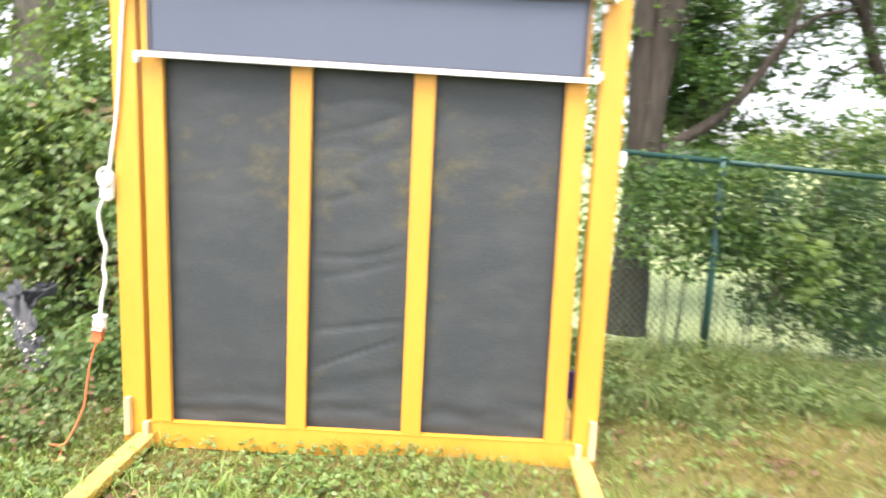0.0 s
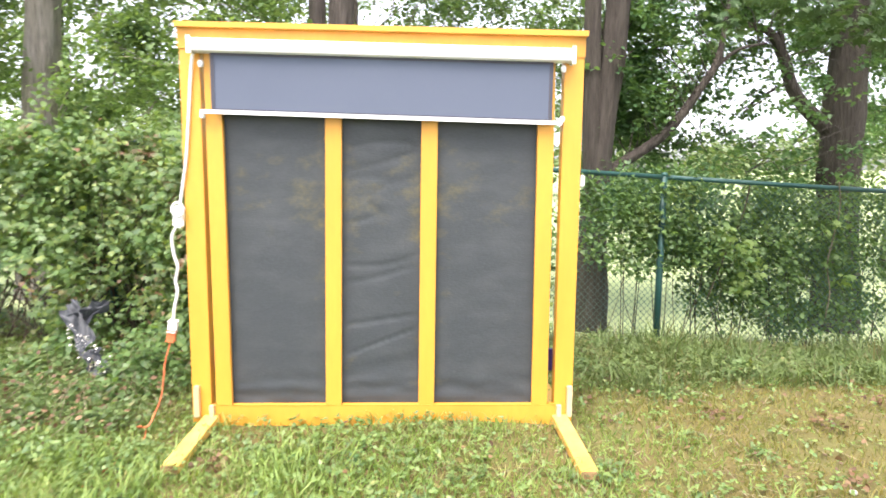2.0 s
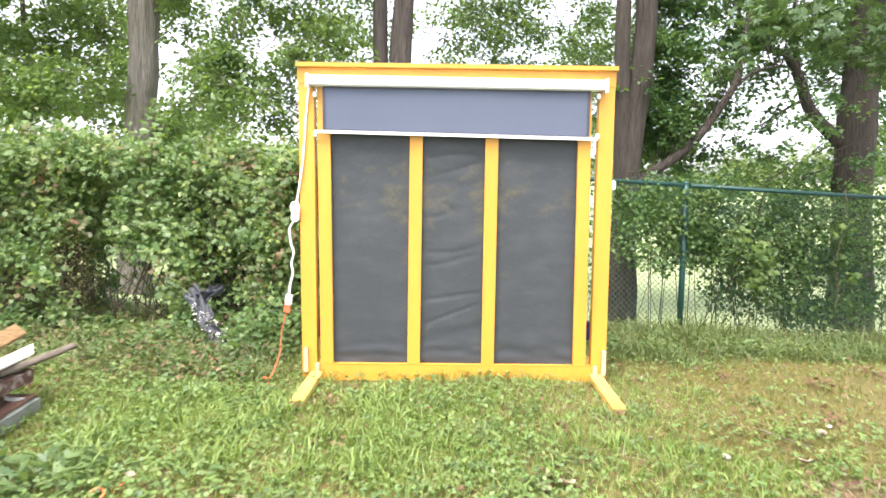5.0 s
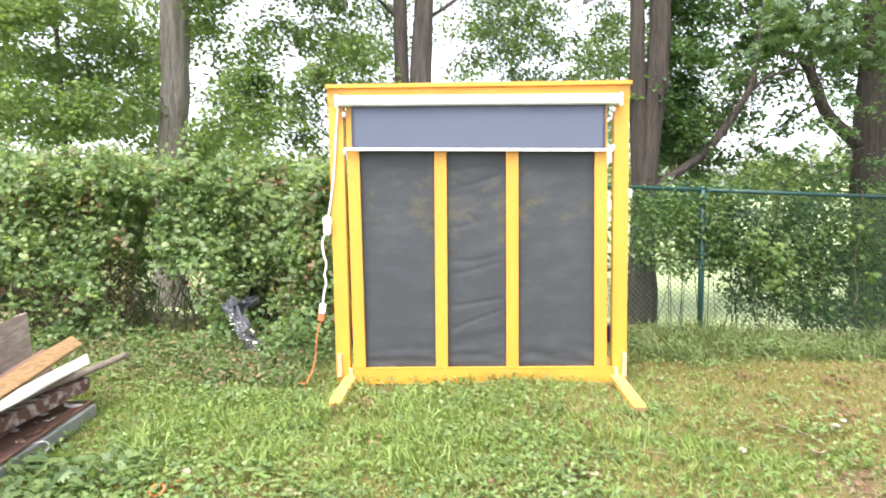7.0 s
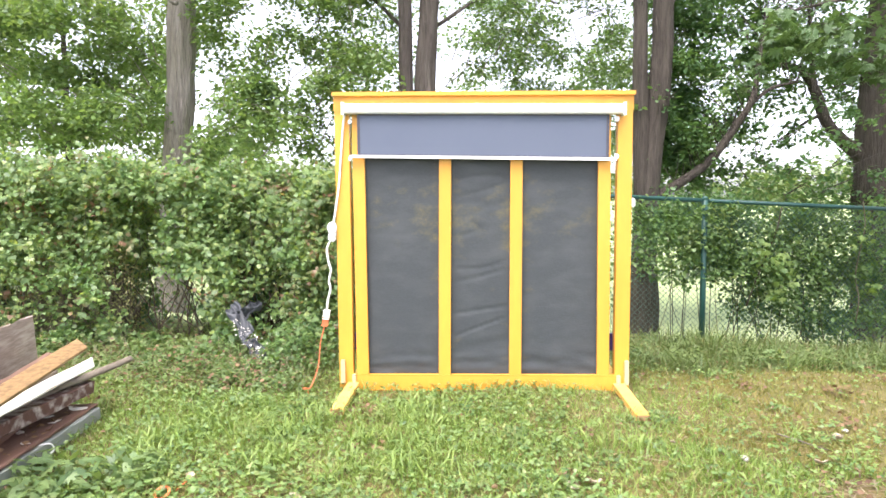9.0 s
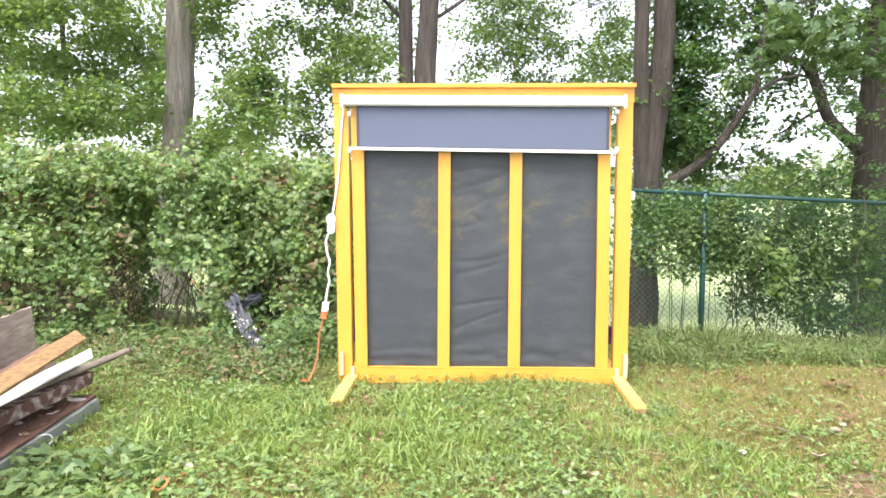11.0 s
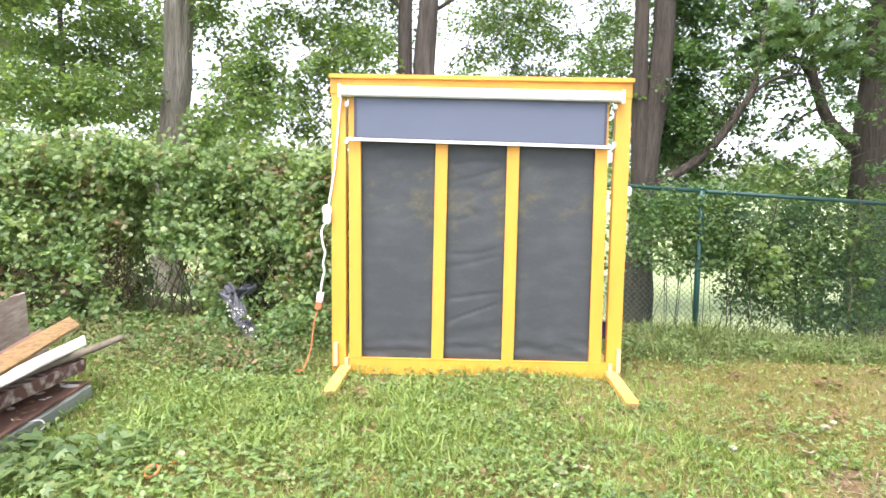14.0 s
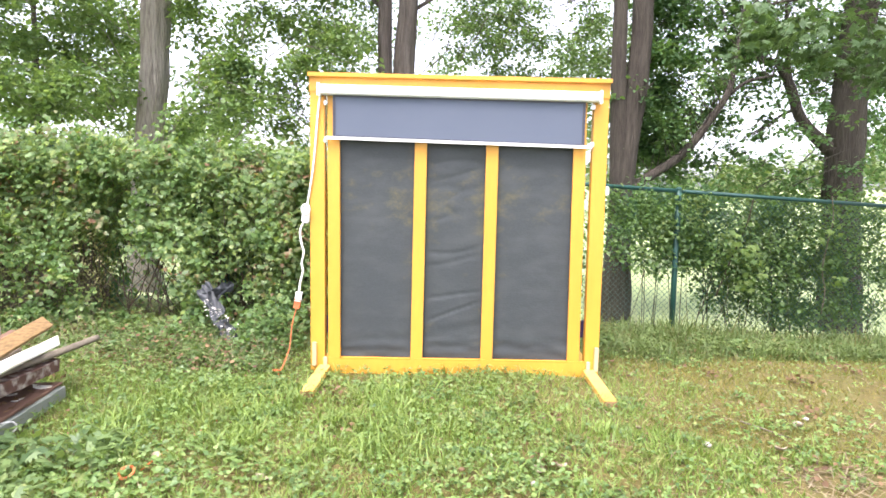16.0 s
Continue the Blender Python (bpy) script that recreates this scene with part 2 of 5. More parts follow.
def tar_paper():
    """Matt black sheeting with yellowish spray dust in patches."""
    m = material("black_sheeting", (0.036, 0.043, 0.048), 0.58, (0.055, 0.062, 0.066), 70, 0.22, 0.12, stretch=(0.7, 1, 1.5), blotch=5)
    n, l = m.node_tree.nodes, m.node_tree.links
    b = n["Principled BSDF"]
    old = b.inputs["Base Color"].links[0].from_socket
    co = n.new("ShaderNodeTexCoord")
    noise_a = n.new("ShaderNodeTexNoise")
    noise_a.inputs["Scale"].default_value, noise_a.inputs["Detail"].default_value = 6.5, 7
    mp = n.new("ShaderNodeMapping")
    mp.inputs["Scale"].default_value = (1, 1, 1.6)
    l.new(co.outputs["Object"], mp.inputs[0]), l.new(mp.outputs[0], noise_a.inputs["Vector"])
    sep = n.new("ShaderNodeSeparateXYZ")
    l.new(co.outputs["Object"], sep.inputs[0])
    band = n.new("ShaderNodeMapRange")
    band.interpolation_type = "SMOOTHSTEP"
    band.inputs[1].default_value, band.inputs[2].default_value, band.inputs[3].default_value, band.inputs[4].default_value = 0.0, 0.5, 0.2, 0.0
    off = n.new("ShaderNodeMath")
    off.operation = "SUBTRACT"
    off.inputs[1].default_value = 1.46
    l.new(sep.outputs[2], off.inputs[0])
    ab = n.new("ShaderNodeMath")
    ab.operation = "ABSOLUTE"
    l.new(off.outputs[0], ab.inputs[0]), l.new(ab.outputs[0], band.inputs[0])
    add = n.new("ShaderNodeMath")
    l.new(noise_a.outputs[0], add.inputs[0]), l.new(band.outputs[0], add.inputs[1])
    side = []
    for stud in (-0.32, 0.265):
        gap, wide, fade = n.new("ShaderNodeMath"), n.new("ShaderNodeMath"), n.new("ShaderNodeMapRange")
        gap.operation, wide.operation = "SUBTRACT", "ABSOLUTE"
        gap.inputs[1].default_value = stud
        fade.interpolation_type = "SMOOTHSTEP"
        fade.inputs[1].default_value, fade.inputs[2].default_value, fade.inputs[3].default_value, fade.inputs[4].default_value = 0.03, 0.30, 0.15, 0.0
        l.new(sep.outputs[0], gap.inputs[0]), l.new(gap.outputs[0], wide.inputs[0]), l.new(wide.outputs[0], fade.inputs[0])
        side.append(fade.outputs[0])
    rim, total = n.new("ShaderNodeMath"), n.new("ShaderNodeMath")
    rim.operation = "MAXIMUM"
    l.new(side[0], rim.inputs[0]), l.new(side[1], rim.inputs[1]), l.new(rim.outputs[0], total.inputs[1]), l.new(add.outputs[0], total.inputs[0])
    rng = n.new("ShaderNodeMapRange")
    rng.inputs[1].default_value, rng.inputs[2].default_value, rng.inputs[4].default_value = 0.70, 1.08, 0.5
    l.new(total.outputs[0], rng.inputs[0])
    mix = n.new("ShaderNodeMix")
    mix.data_type = "RGBA"
    mix.inputs[7].default_value = (0.21, 0.175, 0.04, 1)
    speck, cut, both = n.new("ShaderNodeTexNoise"), n.new("ShaderNodeMapRange"), n.new("ShaderNodeMath")
    speck.inputs["Scale"].default_value, speck.inputs["Detail"].default_value = 38, 6
    cut.inputs[1].default_value, cut.inputs[2].default_value, cut.inputs[3].default_value = 0.35, 0.65, 0.35
    both.operation = "MULTIPLY"
    l.new(co.outputs["Object"], speck.inputs["Vector"]), l.new(speck.outputs[0], cut.inputs[0])
    l.new(rng.outputs[0], both.inputs[0]), l.new(cut.outputs[0], both.inputs[1])
    l.new(both.outputs[0], mix.inputs[0]), l.new(old, mix.inputs[6]), l.new(mix.outputs[2], b.inputs["Base Color"])
    return m


SHEETING = tar_paper()


# ---- building helpers ----
def mesh_of(name, verts, faces, mat, smooth=False):
    me = bpy.data.meshes.new(name)
    me.from_pydata([tuple(v) for v in verts], [], [tuple(f) for f in faces])
    me.materials.append(mat)
    if smooth:
        me.polygons.foreach_set("use_smooth", [True] * len(me.polygons))
    me.update()
    return me


def quads_mesh(name, verts, quads, mat):
    """A large mesh of quads from numpy arrays."""
    me = bpy.data.meshes.new(name)
    v, q = np.ascontiguousarray(verts, dtype=np.float32), np.ascontiguousarray(quads, dtype=np.int32)
    me.vertices.add(len(v))
    me.vertices.foreach_set("co", v.ravel())
    me.loops.add(q.size)
    me.loops.foreach_set("vertex_index", q.ravel())
    me.polygons.add(len(q))
    me.polygons.foreach_set("loop_start", np.arange(len(q), dtype=np.int32) * q.shape[1])
    me.update(calc_edges=True)
    me.materials.append(mat)
    return me


def part(name, data, mat, parent, label=""):
    """One mesh object under a thing or a part; data is a bmesh or a mesh."""
    if isinstance(data, bmesh.types.BMesh):
        me = bpy.data.meshes.new(name)
        data.to_mesh(me)
        data.free()
        me.materials.append(mat)
    else:
        me = data
    ob = new(name, me)
    ob.parent = parent
    if parent:
        ob.matrix_parent_inverse = Matrix.Identity(4)
    return tagged(ob, label) if label else ob


def thing(name, label, category, at=(0, 0, 0), group="", kind=""):
    ob = new(name)
    ob.location = at
    return tagged(ob, label, category, group, kind)


def board(p, q, width, depth, bevel=0.003, across=(1, 0, 0), rough=0.0, rng=None):
    """A bevelled board from p to q; width runs along 'across', depth at a right angle to both."""
    p, q = Vector(p), Vector(q)
    d = (q - p).normalized()
    a = Vector(across)
    a = (a - d * a.dot(d)).normalized()
    n = d.cross(a)
    bm = bmesh.new()
    bmesh.ops.create_cube(bm, size=1)
    length = (q - p).length
    for v in bm.verts:
        c = v.co.copy()
        v.co = p + d * ((c.z + 0.5) * length) + a * (c.x * width) + n * (c.y * depth)
    bmesh.ops.bevel(bm, geom=bm.edges[:], offset=bevel, segments=2, affect="EDGES")
    return bm


def tube(points, radii, sides=8, closed_ends=True, wobble=0.0, rng=None):
    """A tapered tube through points, as verts and faces."""
    pts = [Vector(p) for p in points]
    verts, faces = [], []
    ref = Vector((0.31, 0.95, 0.05))
    for i, p in enumerate(pts):
        d = (pts[min(i + 1, len(pts) - 1)] - pts[max(i - 1, 0)]).normalized()
        a = d.cross(ref).normalized() if abs(d.dot(ref)) < 0.97 else d.cross(Vector((1, 0, 0))).normalized()
        b = d.cross(a)
        for k in range(sides):
            w = 2 * math.pi * k / sides
            r = radii[i]
            if wobble:
                c, s = math.cos(w), math.sin(w)
                r *= 1 + wobble * noise.noise(Vector((c * 2, s * 2, p.z * 1.3 + p.x))) + 0.45 * wobble * noise.noise(Vector((c * 7, s * 7, p.z * 1.8 + p.y)))
            verts.append(p + a * (r * math.cos(w)) + b * (r * math.sin(w)))
    for i in range(len(pts) - 1):
        for k in range(sides):
            j = (k + 1) % sides
            faces.append((i * sides + k, i * sides + j, (i + 1) * sides + j, (i + 1) * sides + k))
    if closed_ends:
        faces.append(tuple(range(sides - 1, -1, -1)))
        faces.append(tuple((len(pts) - 1) * sides + k for k in range(sides)))
    return verts, faces


def tubes(list_of):
    verts, faces = [], []
    for v, f in list_of:
        o = len(verts)
        verts += v
        faces += [tuple(i + o for i in x) for x in f]
    return verts, faces


def smooth_line(points, steps=6):
    """Catmull-Rom through the points."""
    p = [Vector(a) for a in points]
    p = [p[0] * 2 - p[1]] + p + [p[-1] * 2 - p[-2]]
    out = []
    for i in range(1, len(p) - 2):
        for s in range(steps):
            t = s / steps
            out.append(0.5 * (2 * p[i] + (p[i + 1] - p[i - 1]) * t + (2 * p[i - 1] - 5 * p[i] + 4 * p[i + 1] - p[i + 2]) * t * t + (3 * p[i] - p[i - 1] - 3 * p[i + 1] + p[i + 2]) * t ** 3))
    return out + [p[-2]]


OVAL = (np.array([(0, 0, 0), (-0.36, 0.28, 0.07), (-0.30, 0.66, 0.05), (0, 1, -0.06), (0.30, 0.66, 0.05), (0.36, 0.28, 0.07)]), np.array([(0, 3, 2, 1), (0, 5, 4, 3)]))
VINE = (np.array([(0, 0, 0), (-0.46, 0.12, 0.06), (-0.33, 0.60, 0.03), (0, 1, -0.1), (0.33, 0.60, 0.03), (0.46, 0.12, 0.06)]), np.array([(0, 3, 2, 1), (0, 5, 4, 3)]))
def palmate():
    """Five leaflets spread from one stalk."""
    v, q = [(0, 0, 0)], []
    for a, n in ((-1.25, 0.72), (-0.62, 0.92), (0.0, 1.0), (0.62, 0.92), (1.25, 0.72)):
        k = len(v)
        for side, along, z in ((-0.17, 0.55, 0.03), (0.0, 1.0, -0.10), (0.17, 0.55, 0.03)):
            x, y = side * n, along * n
            v.append((x * math.cos(a) + y * math.sin(a), -x * math.sin(a) + y * math.cos(a), z))
        q.append((0, k + 2, k + 1, k))
    return np.array(v), np.array(q)


PALM = palmate()
LOBED = (np.array([(0, 0, 0), (0, 0.45, 0), (0, 1, -0.08), (-0.14, 0.62, 0.03), (-0.5, 0.75, -0.04), (-0.28, 0.42, 0.03), (-0.55, 0.25, -0.04), (-0.2, 0.12, 0.02),
                   (0.14, 0.62, 0.03), (0.5, 0.75, -0.04), (0.28, 0.42, 0.03), (0.55, 0.25, -0.04), (0.2, 0.12, 0.02)]),
         np.array([(1, 2, 3, 3), (1, 3, 4, 5), (1, 5, 6, 7), (1, 7, 0, 0), (1, 8, 2, 2), (1, 10, 9, 8), (1, 12, 11, 10), (1, 0, 12, 12)]))
ARCH = (np.array([(-0.03, 0, 0), (0.03, 0, 0), (0.03, 0.12, 0.42), (-0.03, 0.12, 0.42), (0.022, 0.38, 0.7), (-0.022, 0.38, 0.7), (0.004, 0.72, 0.72), (-0.004, 0.72, 0.72)]), np.array([(0, 1, 2, 3), (3, 2, 4, 5), (5, 4, 6, 7)]))
BLADE = (np.array([(-0.03, 0, 0), (0.03, 0, 0), (0.026, 0.05, 0.5), (-0.026, 0.05, 0.5), (0.008, 0.24, 1.0), (-0.008, 0.24, 1.0)]), np.array([(0, 1, 2, 3), (3, 2, 4, 5)]))


def scatter(shape, at, yaw, tilt, roll, size, wide=1.0):
    """Copies of a small shape: each rolled, tilted about x, then turned about z."""
    tv, tq = shape
    n = len(at)
    v = np.repeat(tv[None], n, 0) * np.asarray(size)[:, None, None]
    v[:, :, 0] *= np.broadcast_to(wide, (n,))[:, None]
    cr, sr = np.cos(roll)[:, None], np.sin(roll)[:, None]
    x, z = v[:, :, 0] * cr + v[:, :, 2] * sr, -v[:, :, 0] * sr + v[:, :, 2] * cr
    ct, st = np.cos(tilt)[:, None], np.sin(tilt)[:, None]
    y, z = v[:, :, 1] * ct - z * st, v[:, :, 1] * st + z * ct
    cy, sy = np.cos(yaw)[:, None], np.sin(yaw)[:, None]
    x, y = x * cy - y * sy, x * sy + y * cy
    out = np.stack([x, y, z], 2) + np.asarray(at)[:, None, :]
    q = tq[None] + (np.arange(n) * len(tv))[:, None, None]
    return out.reshape(-1, 3), q.reshape(-1, tq.shape[1])


def leaves_at(name, pts, size, mat, rng, shape=OVAL, droop=(-1.0, 0.35), wide=1.0, outward=None):
    n = len(pts)
    turn = rng.uniform(0, 2 * np.pi, n) if outward is None else rng.normal(outward, 0.95, n)
    v, q = scatter(shape, pts, turn, rng.uniform(droop[0], droop[1], n), rng.normal(0, 0.5, n), rng.uniform(0.6, 1.25, n) * size, wide)
    if shape is LOBED:
        return mesh_of(name, v, [tuple(dict.fromkeys(f)) for f in q.tolist()], mat)
    return quads_mesh(name, v, q, mat)


def clump_points(rng, centre, radius, count, flat=0.6):
    """Points spread through a drooping spray of leaves."""
    d = rng.normal(0, 1, (count, 3))
    d /= np.linalg.norm(d, axis=1)[:, None]
    r = rng.uniform(0, 1, (count, 1)) ** 0.5
    p = d * r * radius
    p[:, 2] *= flat
    p[:, 2] -= 0.25 * (p[:, 0] ** 2 + p[:, 1] ** 2) / max(radius, 0.1)
    return p + np.asarray(centre)


# ---- ground ----
def fence_y(x):
    return 2.9 + 0.15 * (x - 2.78)


def ground_z(x, y):
    """The lawn: level round the stand, tilting down to the east towards the fence and falling away past it."""
    s = np.clip(np.asarray(y, dtype=float) / 2.6, 0, 1)
    s = s * s * (3 - 2 * s)
    e = np.clip(np.asarray(x, dtype=float), -5.0, 9.0)
    bump = 0.018 * np.sin(1.7 * np.asarray(x) + 0.6) * np.cos(1.3 * np.asarray(y)) + 0.010 * np.sin(4.1 * np.asarray(x) + 2.0 * np.asarray(y))
    return -(0.12 + 0.053 * e) * s - 0.15 * np.clip(np.asarray(y, dtype=float) - 2.7, 0, 2.2) + bump - 0.015


axis_x = np.concatenate([-np.geomspace(500, 9, 24), np.linspace(-8.5, 10, 100), np.geomspace(10.5, 500, 24)])
axis_y = np.concatenate([-np.geomspace(500, 9, 24), np.linspace(-8.5, 12, 110), np.geomspace(12.5, 500, 24)])
gx, gy = np.meshgrid(axis_x, axis_y)
gv = np.stack([gx, gy, ground_z(gx, gy)], 2).reshape(-1, 3)
w = len(axis_x)
ii, jj = np.meshgrid(np.arange(len(axis_y) - 1), np.arange(w - 1), indexing="ij")
k = (ii * w + jj).ravel()
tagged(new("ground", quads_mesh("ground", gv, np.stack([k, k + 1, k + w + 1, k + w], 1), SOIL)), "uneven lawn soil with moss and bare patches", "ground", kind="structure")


# ---- the wooden stand ----
def build_stand():
    stand = thing("wooden_test_stand", "yellow painted timber stand with black sheeting panels on the lawn", "stand")
    y = 0.0
    part("post", board((-1.164, 0.0, 0.0), (-1.165, 0.0, 2.324), 0.119, 0.09), YELLOW, stand)
    part("post", board((1.143, 0.0, 0.0), (1.144, 0.0, 2.305), 0.118, 0.09), YELLOW, stand)
    part("header_beam", board((-1.226, -0.005, 2.382), (1.203, -0.005, 2.363), 0.116, 0.094, across=(0, 0, 1)), YELLOW, stand)
    part("cap_board", board((-1.231, -0.005, 2.454), (1.210, -0.005, 2.435), 0.026, 0.17, across=(0, 0, 1)), YELLOW, stand, "thin yellow overhanging cap board")
    part("bottom_rail", board((-1.10, -0.028, 0.050), (1.082, -0.028, 0.054), 0.130, 0.036, across=(0, 0, 1)), YELLOW, stand)
    for xb, xt in ((-1.024, -1.033), (-0.331, -0.312), (0.260, 0.271), (0.990, 0.979)):
        part("stud", board((xb, -0.026, 0.117), (xt, -0.026, 2.32), 0.100, 0.036), YELLOW, stand)
    for side, x, reach in ((-1, -1.105, 0.765), (1, 1.122, 0.85)):
        part("foot", board((x, -reach, 0.028), (x, 0.66, 0.028), 0.096, 0.05), WORN_YELLOW, stand)
        part("foot_end", board((x, -reach - 0.004, 0.028), (x, -reach + 0.004, 0.028), 0.090, 0.044, 0.001), PINE, stand, "bare sawn end of the foot")
        part("upright_block", board((1.178 if side > 0 else -1.187, -0.066, 0.05), (1.178 if side > 0 else -1.187, -0.066, 0.25), 0.034, 0.035), RAW_WOOD, stand, "unpainted raw pine block")
        part("upright_block", board((x - side * 0.010, -0.066, 0.05), (x - side * 0.010, -0.066, 0.125), 0.03, 0.035), RAW_WOOD, stand, "unpainted raw pine block")
        part("side_knob", board((side * 1.223, 0.0, 1.52), (side * 1.223, 0.0, 1.595), 0.03, 0.05, 0.008), YELLOW if side < 0 else WHITE, stand)
    # sheeting, one piece to a bay, wrinkled most in the middle
    edges = ((-0.99, -0.995, -0.37, -0.35), (-0.29, -0.27, 0.22, 0.232), (0.30, 0.31, 0.95, 0.94))
    for k, (lb, lt, rb, rt) in enumerate(edges):
        nx, nz = 40, 130
        u, v = np.meshgrid(np.linspace(0, 1, nx), np.linspace(0, 1, nz))
        x = (lb + (lt - lb) * v) * (1 - u) + (rb + (rt - rb) * v) * u
        z = 0.112 + v * 2.2
        amp, crease = (0.0028, 0.0065, 0.0028)[k], (0.3, 0.7, 0.3)
        f = np.array([0.5 * noise.noise(Vector((a * 1.6 + 7 * k, b * 2.5, k * 3.1))) + crease[k] * (1.6 * max(0.0, 1 - 3.6 * abs(noise.noise(Vector((a * 1.4, b * 6.5 - a * (1.0 if b > 0.8 else 1.0 + 3.2 * (0.8 - b)), k + 0.5))))) ** 2.2) * (0.75 if b > 0.8 else 1.0) for a, b in zip(x.ravel(), z.ravel())]).reshape(x.shape)
        near = np.exp(-((v - 0.03) / 0.06) ** 2) * 0.010 * np.array([noise.noise(Vector((a * 6, b * 16, k + 5))) for a, b in zip(x.ravel(), z.ravel())]).reshape(x.shape)
        pts = np.stack([x, 0.004 + amp * f * np.sin(np.pi * u) ** 0.5 - near, z], 2).reshape(-1, 3)
        a, b = np.meshgrid(np.arange(nz - 1), np.arange(nx - 1), indexing="ij")
        i = (a * nx + b).ravel()
        me = quads_mesh("sheeting_panel", pts, np.stack([i, i + 1, i + nx + 1, i + nx], 1), SHEETING)
        me.polygons.foreach_set("use_smooth", [True] * len(me.polygons))
        part("sheeting_panel", me, SHEETING, stand, "wrinkled black sheeting with yellow spray dust")
    return stand


build_stand()


def build_shade():
    shade = thing("roller_shade", "white roller shade with grey fabric, partly lowered", "roller shade")
    tilt = -0.0125
    zc = lambda x, z: z + tilt * x
    # cassette with a rounded front
    prof = [(-0.050, 2.385), (-0.105, 2.385), (-0.122, 2.372), (-0.125, 2.33), (-0.118, 2.312), (-0.100, 2.303), (-0.050, 2.303)]
    n = len(prof)
    off = -0.026
    v = [(x, py, zc(x, pz + off)) for x in (-1.136, 1.116) for py, pz in prof]
    f = [(i, (i + 1) % n, n + (i + 1) % n, n + i) for i in range(n)] + [tuple(range(n - 1, -1, -1)), tuple(range(n, 2 * n))]
    cassette = part("cassette", mesh_of("cassette", v, f, WHITE), WHITE, shade, "white metal cassette")
    for x in (-1.142, 1.122):
        part("end_cap", board((x - 0.006, -0.086, zc(x, 2.318)), (x + 0.006, -0.086, zc(x, 2.318)), 0.09, 0.084, 0.006, across=(0, 0, 1)), WHITE, cassette)
    bar = 1.928
    zb = lambda x: bar - 0.02 * x  # the bar hangs a little lower to the east
    x0, x1 = -1.026, 1.002
    nx, nz = 30, 12
    u, w2 = np.meshgrid(np.linspace(0, 1, nx), np.linspace(0, 1, nz))
    x = x0 + (x1 - x0) * u
    z = zb(x) + w2 * (zc(x, 2.285) - zb(x))
    pts = np.stack([x, -0.083 + 0.002 * np.sin(3 * np.pi * u), z], 2).reshape(-1, 3)
    a, b = np.meshgrid(np.arange(nz - 1), np.arange(nx - 1), indexing="ij")
    i = (a * nx + b).ravel()
    me = quads_mesh("fabric", pts, np.stack([i, i + 1, i + nx + 1, i + nx], 1), SHADE)
    fabric = part("fabric", me, SHADE, shade, "grey-blue woven shade fabric")
    for x in (x0 + 0.006, x1 - 0.006):
        part("fabric_hem", board((x, -0.087, zb(x)), (x, -0.087, 2.28 + tilt * x), 0.022, 0.003, 0.0008), SHADE_EDGE, fabric)
    part("bottom_bar", board((-1.090, -0.083, zb(-1.090)), (1.063, -0.083, zb(1.063)), 0.014, 0.022, 0.005, across=(0, 0, 1)), WHITE, shade, "white bottom bar")
    part("bottom_seam", board((x0, -0.0865, zb(x0) + 0.013), (x1, -0.0865, zb(x1) + 0.013), 0.011, 0.004, 0.001, across=(0, 0, 1)), SHADE_EDGE, fabric, "dark seam over the bottom bar")
    # dark strip standing in for the shadow just under the cassette
    part("cassette_shadow", board((x0, -0.0865, zc(x0, 2.270)), (x1, -0.0865, zc(x1, 2.270)), 0.012, 0.004, 0.001, across=(0, 0, 1)), SHADE_EDGE, fabric)
    for x in (-1.094, 1.074):
        for z in (2.23, 1.93):
            part("guide_clip", board((x, -0.06, z - 0.02), (x, -0.06, z + 0.02), 0.03, 0.03, 0.006), WHITE, shade)
    return shade


build_shade()


